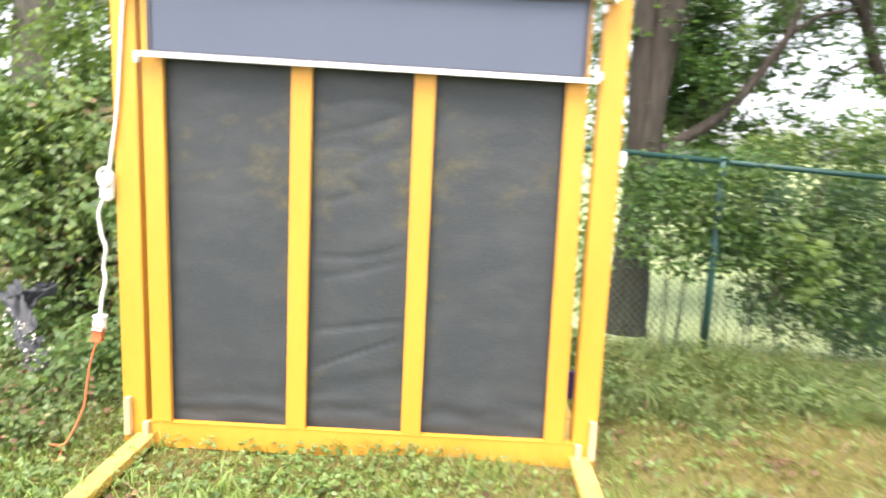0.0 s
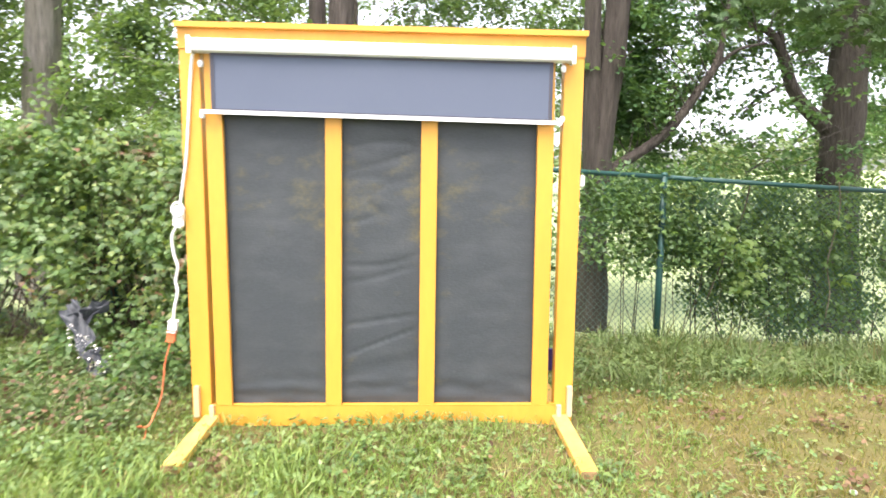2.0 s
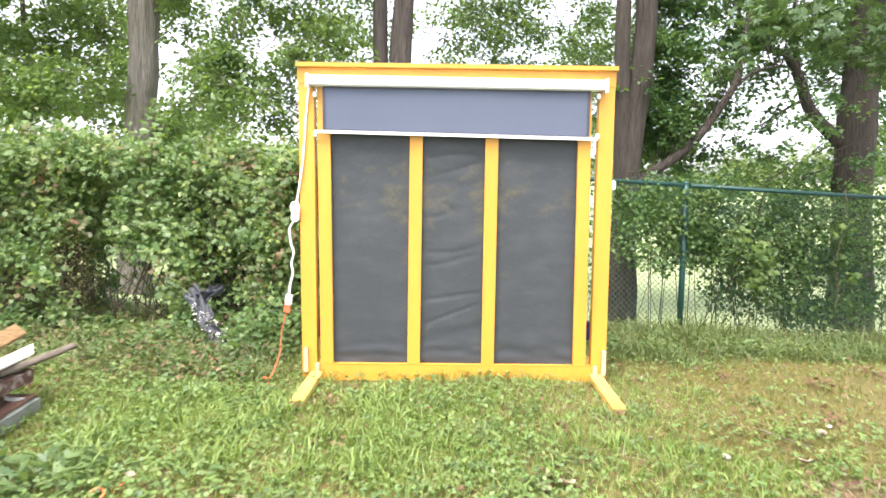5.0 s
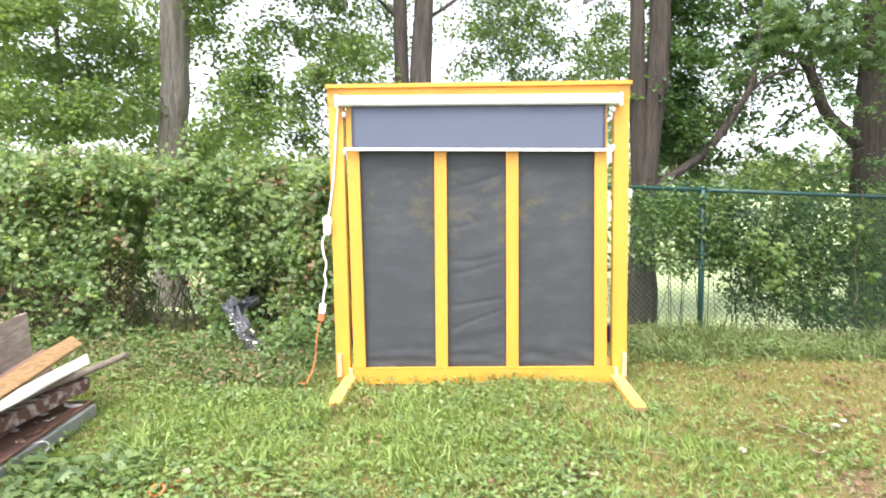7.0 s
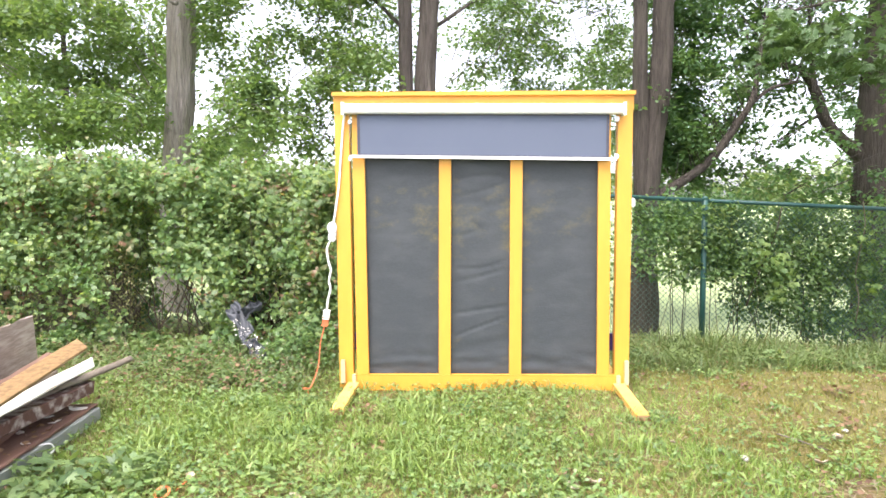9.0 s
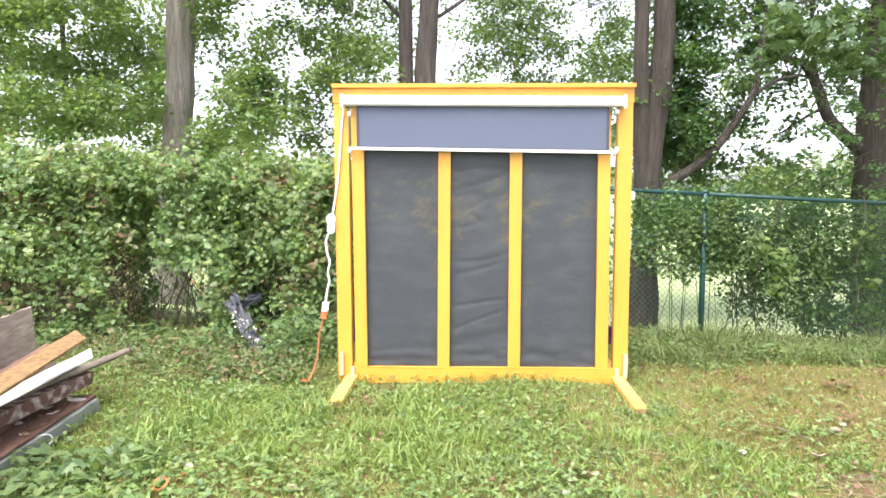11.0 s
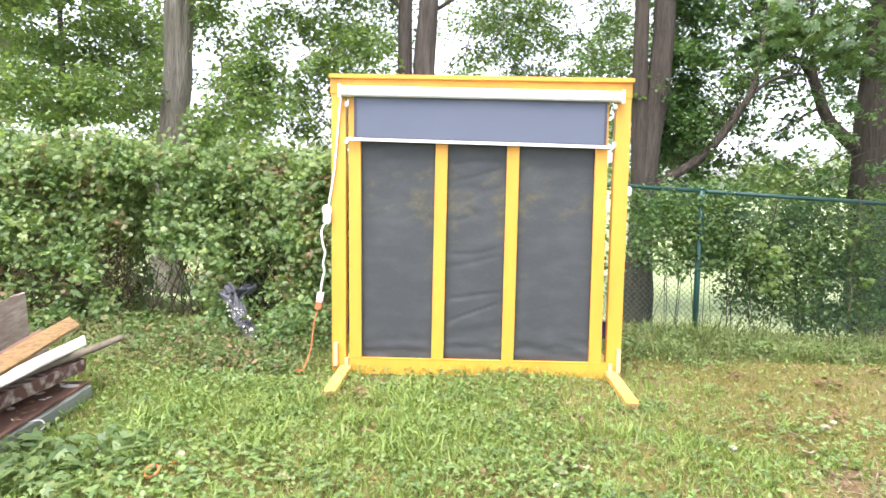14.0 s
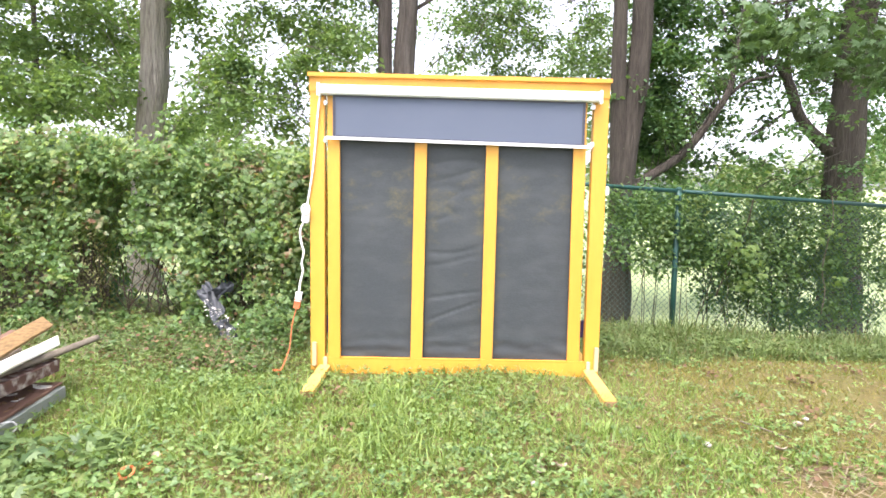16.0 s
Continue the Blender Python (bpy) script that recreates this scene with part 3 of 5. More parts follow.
def build_cords():
    cord = thing("power_cord", "white power cord with an inline plug box hanging by the post", "power cord")
    line = smooth_line([(-1.135, -0.075, 2.29), (-1.155, -0.062, 2.16), (-1.178, -0.06, 1.90), (-1.197, -0.06, 1.70), (-1.225, -0.06, 1.52), (-1.25, -0.06, 1.38)])
    part("upper_cord", mesh_of("upper_cord", *tube(line, [0.009] * len(line), 8), CORD_WHITE, True), CORD_WHITE, cord)
    part("plug_box", board((-1.262, -0.06, 1.25), (-1.252, -0.06, 1.39), 0.062, 0.05, 0.012), WHITE, cord, "white plug box")
    loop = smooth_line([(-1.252 + 0.034 * math.cos(a), -0.09, 1.365 + 0.042 * math.sin(a)) for a in np.linspace(0, 2 * math.pi, 9)])
    part("cord_loop", mesh_of("cord_loop", *tube(loop, [0.008] * len(loop), 8), CORD_WHITE, True), CORD_WHITE, cord)
    low = smooth_line([(-1.268, -0.06, 1.27), (-1.305, -0.06, 1.19), (-1.295, -0.06, 1.08), (-1.276, -0.06, 1.01), (-1.296, -0.05, 0.92), (-1.284, -0.06, 0.85), (-1.305, -0.06, 0.76), (-1.318, -0.06, 0.66)])
    part("lower_cord", mesh_of("lower_cord", *tube(low, [0.0095] * len(low), 8), CORD_WHITE, True), CORD_WHITE, cord)
    part("plug", board((-1.317, -0.06, 0.665), (-1.325, -0.06, 0.605), 0.036, 0.034, 0.008), WHITE, cord)
    ext = thing("extension_cord", "orange extension cord hanging down and trailing through the grass", "extension cord")
    part("socket", board((-1.326, -0.06, 0.603), (-1.337, -0.06, 0.545), 0.032, 0.030, 0.009), CORD_ORANGE, ext)
    pts = [(-1.337, -0.06, 0.545), (-1.368, -0.08, 0.42), (-1.378, -0.10, 0.31), (-1.386, -0.12, 0.21), (-1.41, -0.16, 0.12), (-1.435, -0.22, 0.05), (-1.47, -0.25, 0.06), (-1.50, -0.22, 0.045), (-1.46, -0.20, 0.02), (-1.45, -0.32, 0.004),
           (-1.50, -0.60, 0.0), (-1.55, -0.95, 0.0), (-1.62, -1.25, 0.0), (-1.66, -1.55, 0.0), (-1.72, -1.80, 0.0), (-1.74, -2.07, 0.02)]
    pts = [(a, b, float(ground_z(a, b)) + 0.003 if b < -0.3 else c) for a, b, c in pts]
    pts = smooth_line(pts, 8)
    part("cord", mesh_of("cord", *tube(pts, [0.005] * len(pts), 8), CORD_ORANGE, True), CORD_ORANGE, ext)
    ring = smooth_line([(-1.76 + 0.036 * math.cos(a), -2.18 + 0.042 * math.sin(a), 0.05 + 0.015 * math.sin(a)) for a in np.linspace(1.2, 7.2, 11)])
    part("plug_ring", mesh_of("plug_ring", *tube(ring, [0.008] * len(ring), 8), CORD_ORANGE, True), CORD_ORANGE, ext)


build_cords()


# ---- chain-link fence ----
def rail_z(x):
    return 1.535 - 0.053 * (x - 2.78)


FENCE_X0, FENCE_X1 = -7.8, 8.3


def build_fence():
    fence = thing("chain_link_fence", "green chain-link fence partly overgrown with vines", "fence")
    xs = [-7.8, -5.36, -2.65, 0.06, 2.79, 5.9, 8.3]
    for x in xs:
        y = fence_y(x)
        v, f = tube([(x, y, float(ground_z(x, y)) - 0.2), (x, y, rail_z(x) + 0.02)], [0.036, 0.036], 14)
        post = part("post", mesh_of("post", v, f, GREEN_STEEL, True), GREEN_STEEL, fence)
        v, f = tube([(x, y, rail_z(x) + 0.015), (x, y, rail_z(x) + 0.032), (x, y, rail_z(x) + 0.048), (x, y, rail_z(x) + 0.055)], [0.040, 0.039, 0.026, 0.010], 14)
        part("post_cap", mesh_of("post_cap", v, f, GREEN_STEEL, True), GREEN_STEEL, post)
    for a, b in zip(xs, xs[1:]):
        v, f = tube([(a, fence_y(a), rail_z(a)), (b, fence_y(b), rail_z(b))], [0.026, 0.026], 10)
        part("top_rail", mesh_of("top_rail", v, f, GREEN_STEEL, True), GREEN_STEEL, fence)
    # woven wire: two families of slanting wires, cut at the rail and the ground
    pitch, r = 0.072, 0.0022
    items = []
    height = 1.86
    length = FENCE_X1 - FENCE_X0
    steps = int((length + height) / pitch)
    for sign in (1, -1):
        for k in range(steps):
            s0 = -height + k * pitch
            a0, a1 = max(0.0, -s0), min(height, length - s0)
            if a1 <= a0:
                continue
            ends = []
            for a in (a0, a1):
                x = FENCE_X0 + s0 + a
                h = a if sign > 0 else height - a
                ends.append((x, fence_y(x) + 0.034 + 0.002 * sign, rail_z(x) - height + h))
            items.append(tube(ends, [r, r], 4, False))
    v, f = tubes(items)
    tagged(part("wire_mesh", mesh_of("wire_mesh", v, f, WIRE), WIRE, fence, "woven green chain-link wire"), kind="stuff")


build_fence()


# ---- trees ----
def build_tree(name, label, trunks, bark, clumps, leaf, size, seed, limbs=(), kind_shape=OVAL, twig=True):
    """trunks: lists of (x, y, z, r); limbs the same; clumps: (x, y, z, radius, leaves)."""
    rng = np.random.default_rng(seed)
    tree = thing(name, label, "tree")
    for k, t in enumerate(trunks):
        line = smooth_line([a[:3] for a in t], 14)
        rad = np.interp(np.linspace(0, len(t) - 1, len(line)), np.arange(len(t)), [a[3] for a in t])
        stem = part("trunk", mesh_of("trunk", *tube(line, rad, 40, True, 0.16), bark, True), bark, tree)
    for t in limbs:
        line = smooth_line([a[:3] for a in t], 6)
        rad = np.interp(np.linspace(0, len(t) - 1, len(line)), np.arange(len(t)), [a[3] for a in t])
        part("limb", mesh_of("limb", *tube(line, rad, 10, True, 0.12), bark, True), bark, stem)
    pts, twigs = [], []
    stems = [p for t in list(trunks) + list(limbs) for p in smooth_line([a[:3] for a in t], 8) if p.z > 1.2]
    for x, y, z, r, n in clumps:
        pts.append(clump_points(rng, (x, y, z), r, int(n * 1.6)))
        c = Vector((x, y, z))
        if twig and stems:
            s = min(stems, key=lambda p: (p - c).length + 0.8 * max(0, p.z - c.z + 0.5))
            s = c + (s - c) * min(1.0, 0.75 / max((s - c).length, 0.1))
            mid = (s + c) / 2 + Vector((*rng.normal(0, 0.15, 2), 0.25))
            line = smooth_line([s, mid, c], 4)
            twigs.append(tube(line, np.linspace(0.008, 0.002, len(line)), 5, False))
            for _ in range(3):
                e = c + Vector(rng.normal(0, 0.5, 3) * (r, r, r * 0.5))
                twigs.append(tube([c, (c + e) / 2 + Vector((0, 0, 0.04)), e], [0.004, 0.003, 0.0015], 4, False))
    pts = np.concatenate(pts)
    tagged(part("crown", leaves_at("crown", pts, size, leaf, rng, kind_shape), leaf, tree), kind="stuff")
    if twigs:
        v, f = tubes(twigs)
        tagged(part("twig_growth", mesh_of("twig_growth", v, f, bark), bark, tree), kind="stuff")
    return tree


def cloud(seed, box, count, radius, leaves, high=0):
    """Clump centres spread in a box (x0, x1, y0, y1, z0, z1)."""
    rng = np.random.default_rng(seed)
    x0, x1, y0, y1, z0, z1 = box
    return [(rng.uniform(x0, x1), rng.uniform(y0, y1), rng.uniform(z0, z1), radius * rng.uniform(0.7, 1.3), leaves * rng.uniform(0.7, 1.3)) for _ in range(count)]


# pale-barked tree standing behind the overgrown fence
build_tree("slender_tree", "tall pale-barked tree behind the overgrown fence", [[(-4.80, 4.60, -0.40, 0.28), (-4.76, 4.60, 0.40, 0.23), (-4.64, 4.60, 2.04, 0.206), (-4.545, 4.60, 2.90, 0.204), (-4.45, 4.60, 4.50, 0.198), (-4.36, 4.60, 6.50, 0.16), (-4.20, 4.60, 9.50, 0.07)]], BARK,
           cloud(11, (-7.4, -4.9, 3.20, 5.20, 2.55, 5.20), 54, 0.46, 235) + cloud(12, (-3.95, -1.42, 3.20, 5.20, 2.20, 5.36), 78, 0.42, 150) + cloud(13, (-6.83, -1.33, 2.00, 5.50, 5.16, 9.46), 60, 0.8, 110),
           LEAF_TREE, 0.074, 21, limbs=[[(-4.00, 3.37, 4.17, 0.035), (-5.03, 3.70, 4.86, 0.025), (-6.22, 4.00, 5.26, 0.02)], [(-3.97, 3.37, 4.57, 0.035), (-2.93, 3.80, 5.16, 0.025), (-2.02, 4.10, 4.96, 0.02)]])

# twin-stemmed tree behind the stand
build_tree("twin_stem_tree", "dark twin-stemmed tree behind the fence", [[(-0.98, 4.10, -0.40, 0.15), (-1.00, 4.10, 1.80, 0.105), (-1.03, 4.10, 3.35, 0.098), (-1.04, 4.10, 4.30, 0.10), (-1.10, 4.10, 6.00, 0.07), (-1.30, 4.20, 8.50, 0.03)],
                                                                      [(-0.86, 4.15, -0.40, 0.20), (-0.81, 4.12, 1.80, 0.16), (-0.75, 4.10, 3.35, 0.148), (-0.697, 4.10, 4.30, 0.136), (-0.60, 4.10, 6.00, 0.11), (-0.40, 4.20, 9.50, 0.05)]], BARK_MID,
           cloud(31, (-2.95, -1.15, 4.60, 6.60, 2.14, 5.14), 26, 0.5, 90) + cloud(32, (-0.05, 2.35, 4.40, 6.80, 3.40, 5.35), 60, 0.38, 108) + cloud(33, (-2.79, 2.21, 3.00, 6.50, 5.25, 9.95), 50, 0.8, 110),
           LEAF_MID, 0.062, 22, limbs=[[(-0.71, 4.20, 3.96, 0.03), (0.31, 4.70, 4.65, 0.02), (1.23, 5.10, 4.55, 0.015)], [(-1.03, 4.15, 3.96, 0.03), (-1.79, 4.70, 4.65, 0.02), (-2.57, 5.20, 4.35, 0.015)]])

# tree by the fence post, with a low limb reaching out
build_tree("leaning_limb_tree", "dark rough-barked double tree with a low slanting limb", [[(2.46, 4.50, -0.60, 0.24), (2.46, 4.50, 0.50, 0.19), (2.50, 4.50, 1.90, 0.172), (2.61, 4.50, 2.90, 0.160), (2.665, 4.50, 3.60, 0.150), (2.68, 4.50, 4.40, 0.147), (2.78, 4.50, 6.50, 0.12), (2.85, 4.55, 9.50, 0.06)],
                                                                                [(2.40, 4.48, 1.20, 0.10), (2.375, 4.44, 2.10, 0.115), (2.345, 4.44, 3.20, 0.104), (2.325, 4.44, 4.40, 0.100), (2.25, 4.40, 6.00, 0.08), (2.10, 4.30, 8.00, 0.03)]], BARK_DARK,
           cloud(41, (2.78, 3.62, 4.60, 6.20, 1.90, 5.00), 44, 0.36, 125) + cloud(47, (3.6, 5.1, 4.80, 6.40, 3.10, 4.90), 26, 0.36, 110) + cloud(48, (3.5, 5.2, 4.70, 6.00, 1.95, 3.15), 26, 0.26, 42) + cloud(49, (2.8, 3.5, 4.60, 5.60, 2.40, 3.70), 16, 0.30, 110) + cloud(42, (1.83, 4.73, 3.60, 6.50, 4.95, 9.45), 50, 0.8, 120) + cloud(45, (2.20, 2.95, 4.38, 4.55, 1.46, 3.46), 9, 0.22, 26) + cloud(46, (5.03, 6.43, 4.95, 5.20, 1.35, 3.55), 9, 0.26, 30) + cloud(43, (2.55, 3.65, 5.00, 6.00, 1.45, 2.74), 9, 0.4, 90) + cloud(44, (3.28, 6.68, 5.60, 7.00, 1.14, 2.14), 24, 0.45, 80),
           LEAF_DARK, 0.078, 23, limbs=[[(2.58, 4.52, 1.50, 0.085), (2.80, 4.60, 1.66, 0.075), (3.10, 4.60, 1.85, 0.068), (3.37, 4.60, 2.06, 0.064), (3.60, 4.60, 2.33, 0.06), (3.77, 4.60, 2.59, 0.055), (4.00, 4.60, 2.96, 0.048), (4.09, 4.62, 3.36, 0.035), (4.20, 4.70, 4.20, 0.015)], [(3.95, 4.60, 2.88, 0.03), (4.30, 4.65, 3.15, 0.024), (4.70, 4.70, 3.25, 0.015)]])

# forked tree further along
build_tree("forked_tree", "dark tree with a forked lower limb", [[(6.58, 5.76, -0.90, 0.36), (6.52, 5.76, 0.20, 0.30), (6.46, 5.76, 1.70, 0.285), (6.45, 5.76, 2.80, 0.28), (6.51, 5.76, 3.80, 0.265), (6.60, 5.76, 6.00, 0.21), (6.80, 5.76, 9.50, 0.08)]], BARK_DARK,
           cloud(51, (5.0, 8.1, 5.60, 7.50, 3.25, 5.20), 46, 0.44, 140) + cloud(52, (4.26, 8.26, 4.00, 7.50, 5.14, 9.44), 50, 0.8, 120),
           LEAF_DARK, 0.078, 24, limbs=[[(6.42, 5.73, 2.08, 0.13), (6.16, 5.72, 2.26, 0.115), (5.85, 5.72, 2.52, 0.10), (5.63, 5.72, 2.80, 0.09), (5.48, 5.72, 3.20, 0.08), (5.27, 5.72, 3.56, 0.06), (5.00, 5.70, 3.66, 0.05), (4.50, 5.66, 3.72, 0.03)],
                                        [(5.60, 5.72, 2.90, 0.032), (5.36, 5.70, 2.78, 0.026), (5.10, 5.66, 2.62, 0.02), (4.70, 5.66, 2.36, 0.008)], [(5.44, 5.72, 3.25, 0.06), (5.38, 5.72, 3.80, 0.045), (5.30, 5.70, 4.60, 0.025)]])

# leafy tree close by, only its outer boughs hang into view
build_tree("maple_tree", "maple with large lobed leaves on overhanging boughs", [[(6.97, 1.60, -0.42, 0.22), (6.97, 1.60, 2.48, 0.18), (6.87, 1.60, 5.48, 0.14), (6.67, 1.60, 8.48, 0.05)]], BARK_DARK,
           cloud(61, (3.00, 5.50, 1.40, 3.00, 2.98, 3.73), 22, 0.38, 36) + cloud(62, (4.08, 8.58, 0.20, 3.40, 4.18, 7.98), 40, 0.7, 45),
           LEAF_MAPLE, 0.125, 25, limbs=[[(6.92, 1.60, 3.28, 0.06), (5.59, 1.90, 3.88, 0.04), (4.29, 2.10, 3.78, 0.025), (3.20, 2.20, 3.58, 0.01)]], kind_shape=LOBED)

# trees further back
for k, (x, y, lo, hi, spread, leaf) in enumerate(((-9.10, 9.00, 0.81, 7.41, 2.6, LEAF_TREE), (-7.43, 10.50, 0.80, 7.89, 2.4, LEAF_TREE), (-1.41, 11.50, 0.79, 7.88, 2.2, LEAF_MID), (4.66, 12.50, 2.88, 8.38, 2.2, LEAF_MID), (11.32, 11.50, 2.28, 8.38, 2.6, LEAF_DARK), (12.45, 10.00, 1.50, 8.40, 2.8, LEAF_DARK), (-12.69, 7.00, 1.33, 7.93, 3.0, LEAF_TREE))):
    build_tree("background_tree", "leafy broad tree further back past the fence", [[(x, y, -0.8, 0.09), (x + 0.1, y, 2.5, 0.07), (x + 0.1, y, hi, 0.03)]], BARK_DARK,
               cloud(100 + k, (x - spread, x + spread, y - spread * 0.7, y + spread * 0.7, lo, 5.6), 52, 0.56, 100) + cloud(130 + k, (x - spread, x + spread, y - spread * 0.7, y + spread * 0.7, 5.6, hi + 1), 30, 0.9, 80), leaf, 0.125 if x < -5 else 0.10, 200 + k)


# ---- vines over the fence, shrubs behind it ----
HEDGE_X, HEDGE_TOP = (-7.6, -5.3, -4.7, -4.0, -2.9, -1.7, 0.4, 1.25), (2.08, 2.03, 2.05, 1.92, 1.82, 1.81, 1.70, 1.60)


def build_vines():
    rng = np.random.default_rng(5)
    hedge = thing("vine_hedge", "dense vine thicket covering the fence, green with some red leaves", "hedge")
    pts = []
    for _ in range(1300):
        x = rng.uniform(-7.6, 1.25)
        top = np.interp(x, HEDGE_X, HEDGE_TOP) + 0.08 * math.sin(3.1 * x) + 0.06 * math.sin(7.7 * x + 1)
        base = float(ground_z(x, fence_y(x) - 0.4))
        h = rng.uniform(0.02, 1) ** 0.8
        if h < 0.45 and -4.95 < x < -3.85 and rng.uniform() < 0.62:
            continue
        if h < 0.44 and (-3.85 < x < -2.85 or (-2.75 < x < -2.3 and rng.uniform() < 0.85)):
            continue
        if abs(x + 5.3) < 0.16 and 0.35 < h < 0.8:
            continue
        if abs(x + 3.57) < 0.2 and 0.5 < h < 0.86 and rng.uniform() < 0.93:
            continue
        lump = noise.noise(Vector((x * 1.9, h * 2.6, 3.3)))
        if lump < -0.28 and h < 0.7 and rng.uniform() < 0.7:
            continue
        bulge = 0.20 + 0.42 * (1 - h) ** 2 + 0.30 * rng.uniform() ** 1.5 + 0.30 * lump
        pts.append(clump_points(rng, (x, fence_y(x) - bulge, base + h * (top - base)), 0.24 * rng.uniform(0.6, 1.5), int(rng.uniform(40, 88)), 0.75))
    n = 34000
    x = rng.uniform(-7.6, 1.25, n)
    h = rng.uniform(0, 1, n)
    top = np.interp(x, HEDGE_X, HEDGE_TOP)
    base = ground_z(x, fence_y(x))
    keep = rng.uniform(0, 1, n) < np.where((h < 0.45) & (x > -4.95) & (x < -3.85), 0.3, np.where((h < 0.44) & (x > -3.85) & (x < -2.4), 0.12, 1.0) * np.where((np.abs(x + 5.3) < 0.16) & (h > 0.35) & (h < 0.8), 0.1, 1.0) * np.where((np.abs(x + 3.57) < 0.18) & (h > 0.5) & (h < 0.86), 0.15, 1.0))
    pts.append(np.stack([x, fence_y(x) + rng.uniform(-0.1, 0.25, n), base + h * (top - base)], 1)[keep])
    for _ in range(150):
        x = rng.uniform(-7.6, 1.2)
        top = np.interp(x, HEDGE_X, HEDGE_TOP)
        tip = np.array([rng.normal(0, 0.12), rng.normal(-0.05, 0.1), rng.uniform(0.05, 0.3)])
        steps = np.linspace(0, 1, 9)[:, None]
        pts.append(np.array([[x, fence_y(x) - 0.1, top]]) + steps * tip + rng.normal(0, 0.02, (9, 3)))
    n = 5200  # leaves hanging over the rail
    x = rng.uniform(-7.6, 1.2, n)
    pts.append(np.stack([x, fence_y(x) - rng.uniform(0.04, 0.2, n), rail_z(x) + rng.normal(0.0, 0.08, n)], 1))
    # runners sprawling out over the ground at the foot
    n = 15000
    u = rng.uniform(0, 1, n)
    x = rng.uniform(-6.5, -1.32, n)
    y = fence_y(x) - 0.35 - 1.75 * u * np.clip(0.6 + 0.4 * np.sin(2.1 * x), 0.2, 1)
    z = ground_z(x, y) + 0.04 + rng.uniform(0, 1, n) * (0.10 + 0.45 * (1 - u) ** 2) * (0.6 + 0.4 * np.sin(7.3 * x + 4 * u))
    mound = rng.normal(0, 1, (1700, 3))
    mound *= (rng.uniform(0, 1, (1700, 1)) ** 0.33) / np.linalg.norm(mound, axis=1)[:, None]
    mound = mound[mound[:, 2] > 0] * (0.42, 0.75, 0.42) + (-1.78, 0.95, 0.02)
    low = np.stack([x, y, z], 1)[((rng.uniform(0, 1, n) < 0.58 + 0.5 * np.sin(5.7 * x + 3.1 * y) * np.cos(2.3 * x - 6.1 * y + 1)) | (x > -2.0)) & ~((x > -3.75) & (x < -2.75) & (u < 0.55))]
    tagged(part("runner_leaves", leaves_at("runner_leaves", np.concatenate([low, mound]), 0.05, LEAF_SHRUB, rng, VINE, (-0.7, 0.2), 1.1, np.pi + 0.3), LEAF_SHRUB, hedge), kind="stuff")
    pts = np.concatenate(pts)
    palm = rng.uniform(0, 1, len(pts)) < 0.42
    tagged(part("leaves", leaves_at("leaves", pts[~palm], 0.047, LEAF_VINE, rng, VINE, (-1.25, -0.2), 1.1, np.pi + 0.3), LEAF_VINE, hedge), kind="stuff")
    tagged(part("palmate_leaves", leaves_at("palmate_leaves", pts[palm], 0.062, LEAF_VINE, rng, PALM, (-1.25, -0.1), 1.05, np.pi + 0.3), LEAF_VINE, hedge), kind="stuff")
    stalks = []
    for _ in range(700):
        a = rng.uniform(-5.0, -3.95)
        b = Vector((a, fence_y(a) - rng.uniform(0.0, 0.5), 0.0))
        b.z = float(ground_z(b.x, b.y))
        e = b + Vector((rng.normal(0, 0.14), rng.normal(0, 0.1), rng.uniform(0.3, 0.95)))
        stalks.append(tube([b, (b + e) / 2 + Vector((rng.normal(0, 0.04), 0, 0)), e], [0.005, 0.004, 0.002], 4, False))
    n = 3000
    x = rng.uniform(-4.75, -3.75, n)
    dry = np.stack([x, fence_y(x) - rng.uniform(0.1, 0.6, n), ground_z(x, fence_y(x)) + 0.05 + 0.95 * rng.uniform(0, 1, n) ** 0.8], 1)
    tagged(part("dry_foliage", leaves_at("dry_foliage", dry, 0.024, PALE_LEAF, rng, OVAL, (-1.2, 0.2), 1.1, np.pi), PALE_LEAF, hedge), kind="stuff")
    v, f = tubes(stalks)
    tagged(part("dry_growth", mesh_of("dry_growth", v, f, DRY_STALK), DRY_STALK, hedge), kind="stuff")
    items = []
    for _ in range(320):
        a = rng.uniform(-7.5, 1.2)
        line = [Vector((a, fence_y(a) - rng.uniform(0.05, 0.35), float(ground_z(a, fence_y(a)))))]
        for s in range(5):
            line.append(line[-1] + Vector((rng.normal(0, 0.16), rng.normal(0, 0.06), rng.uniform(0.2, 0.36))))
        items.append(tube(line, np.linspace(0.007, 0.002, 6), 5, False))
    v, f = tubes(items)
    tagged(part("stem_growth", mesh_of("stem_growth", v, f, STEM), STEM, hedge), kind="stuff")


build_vines()


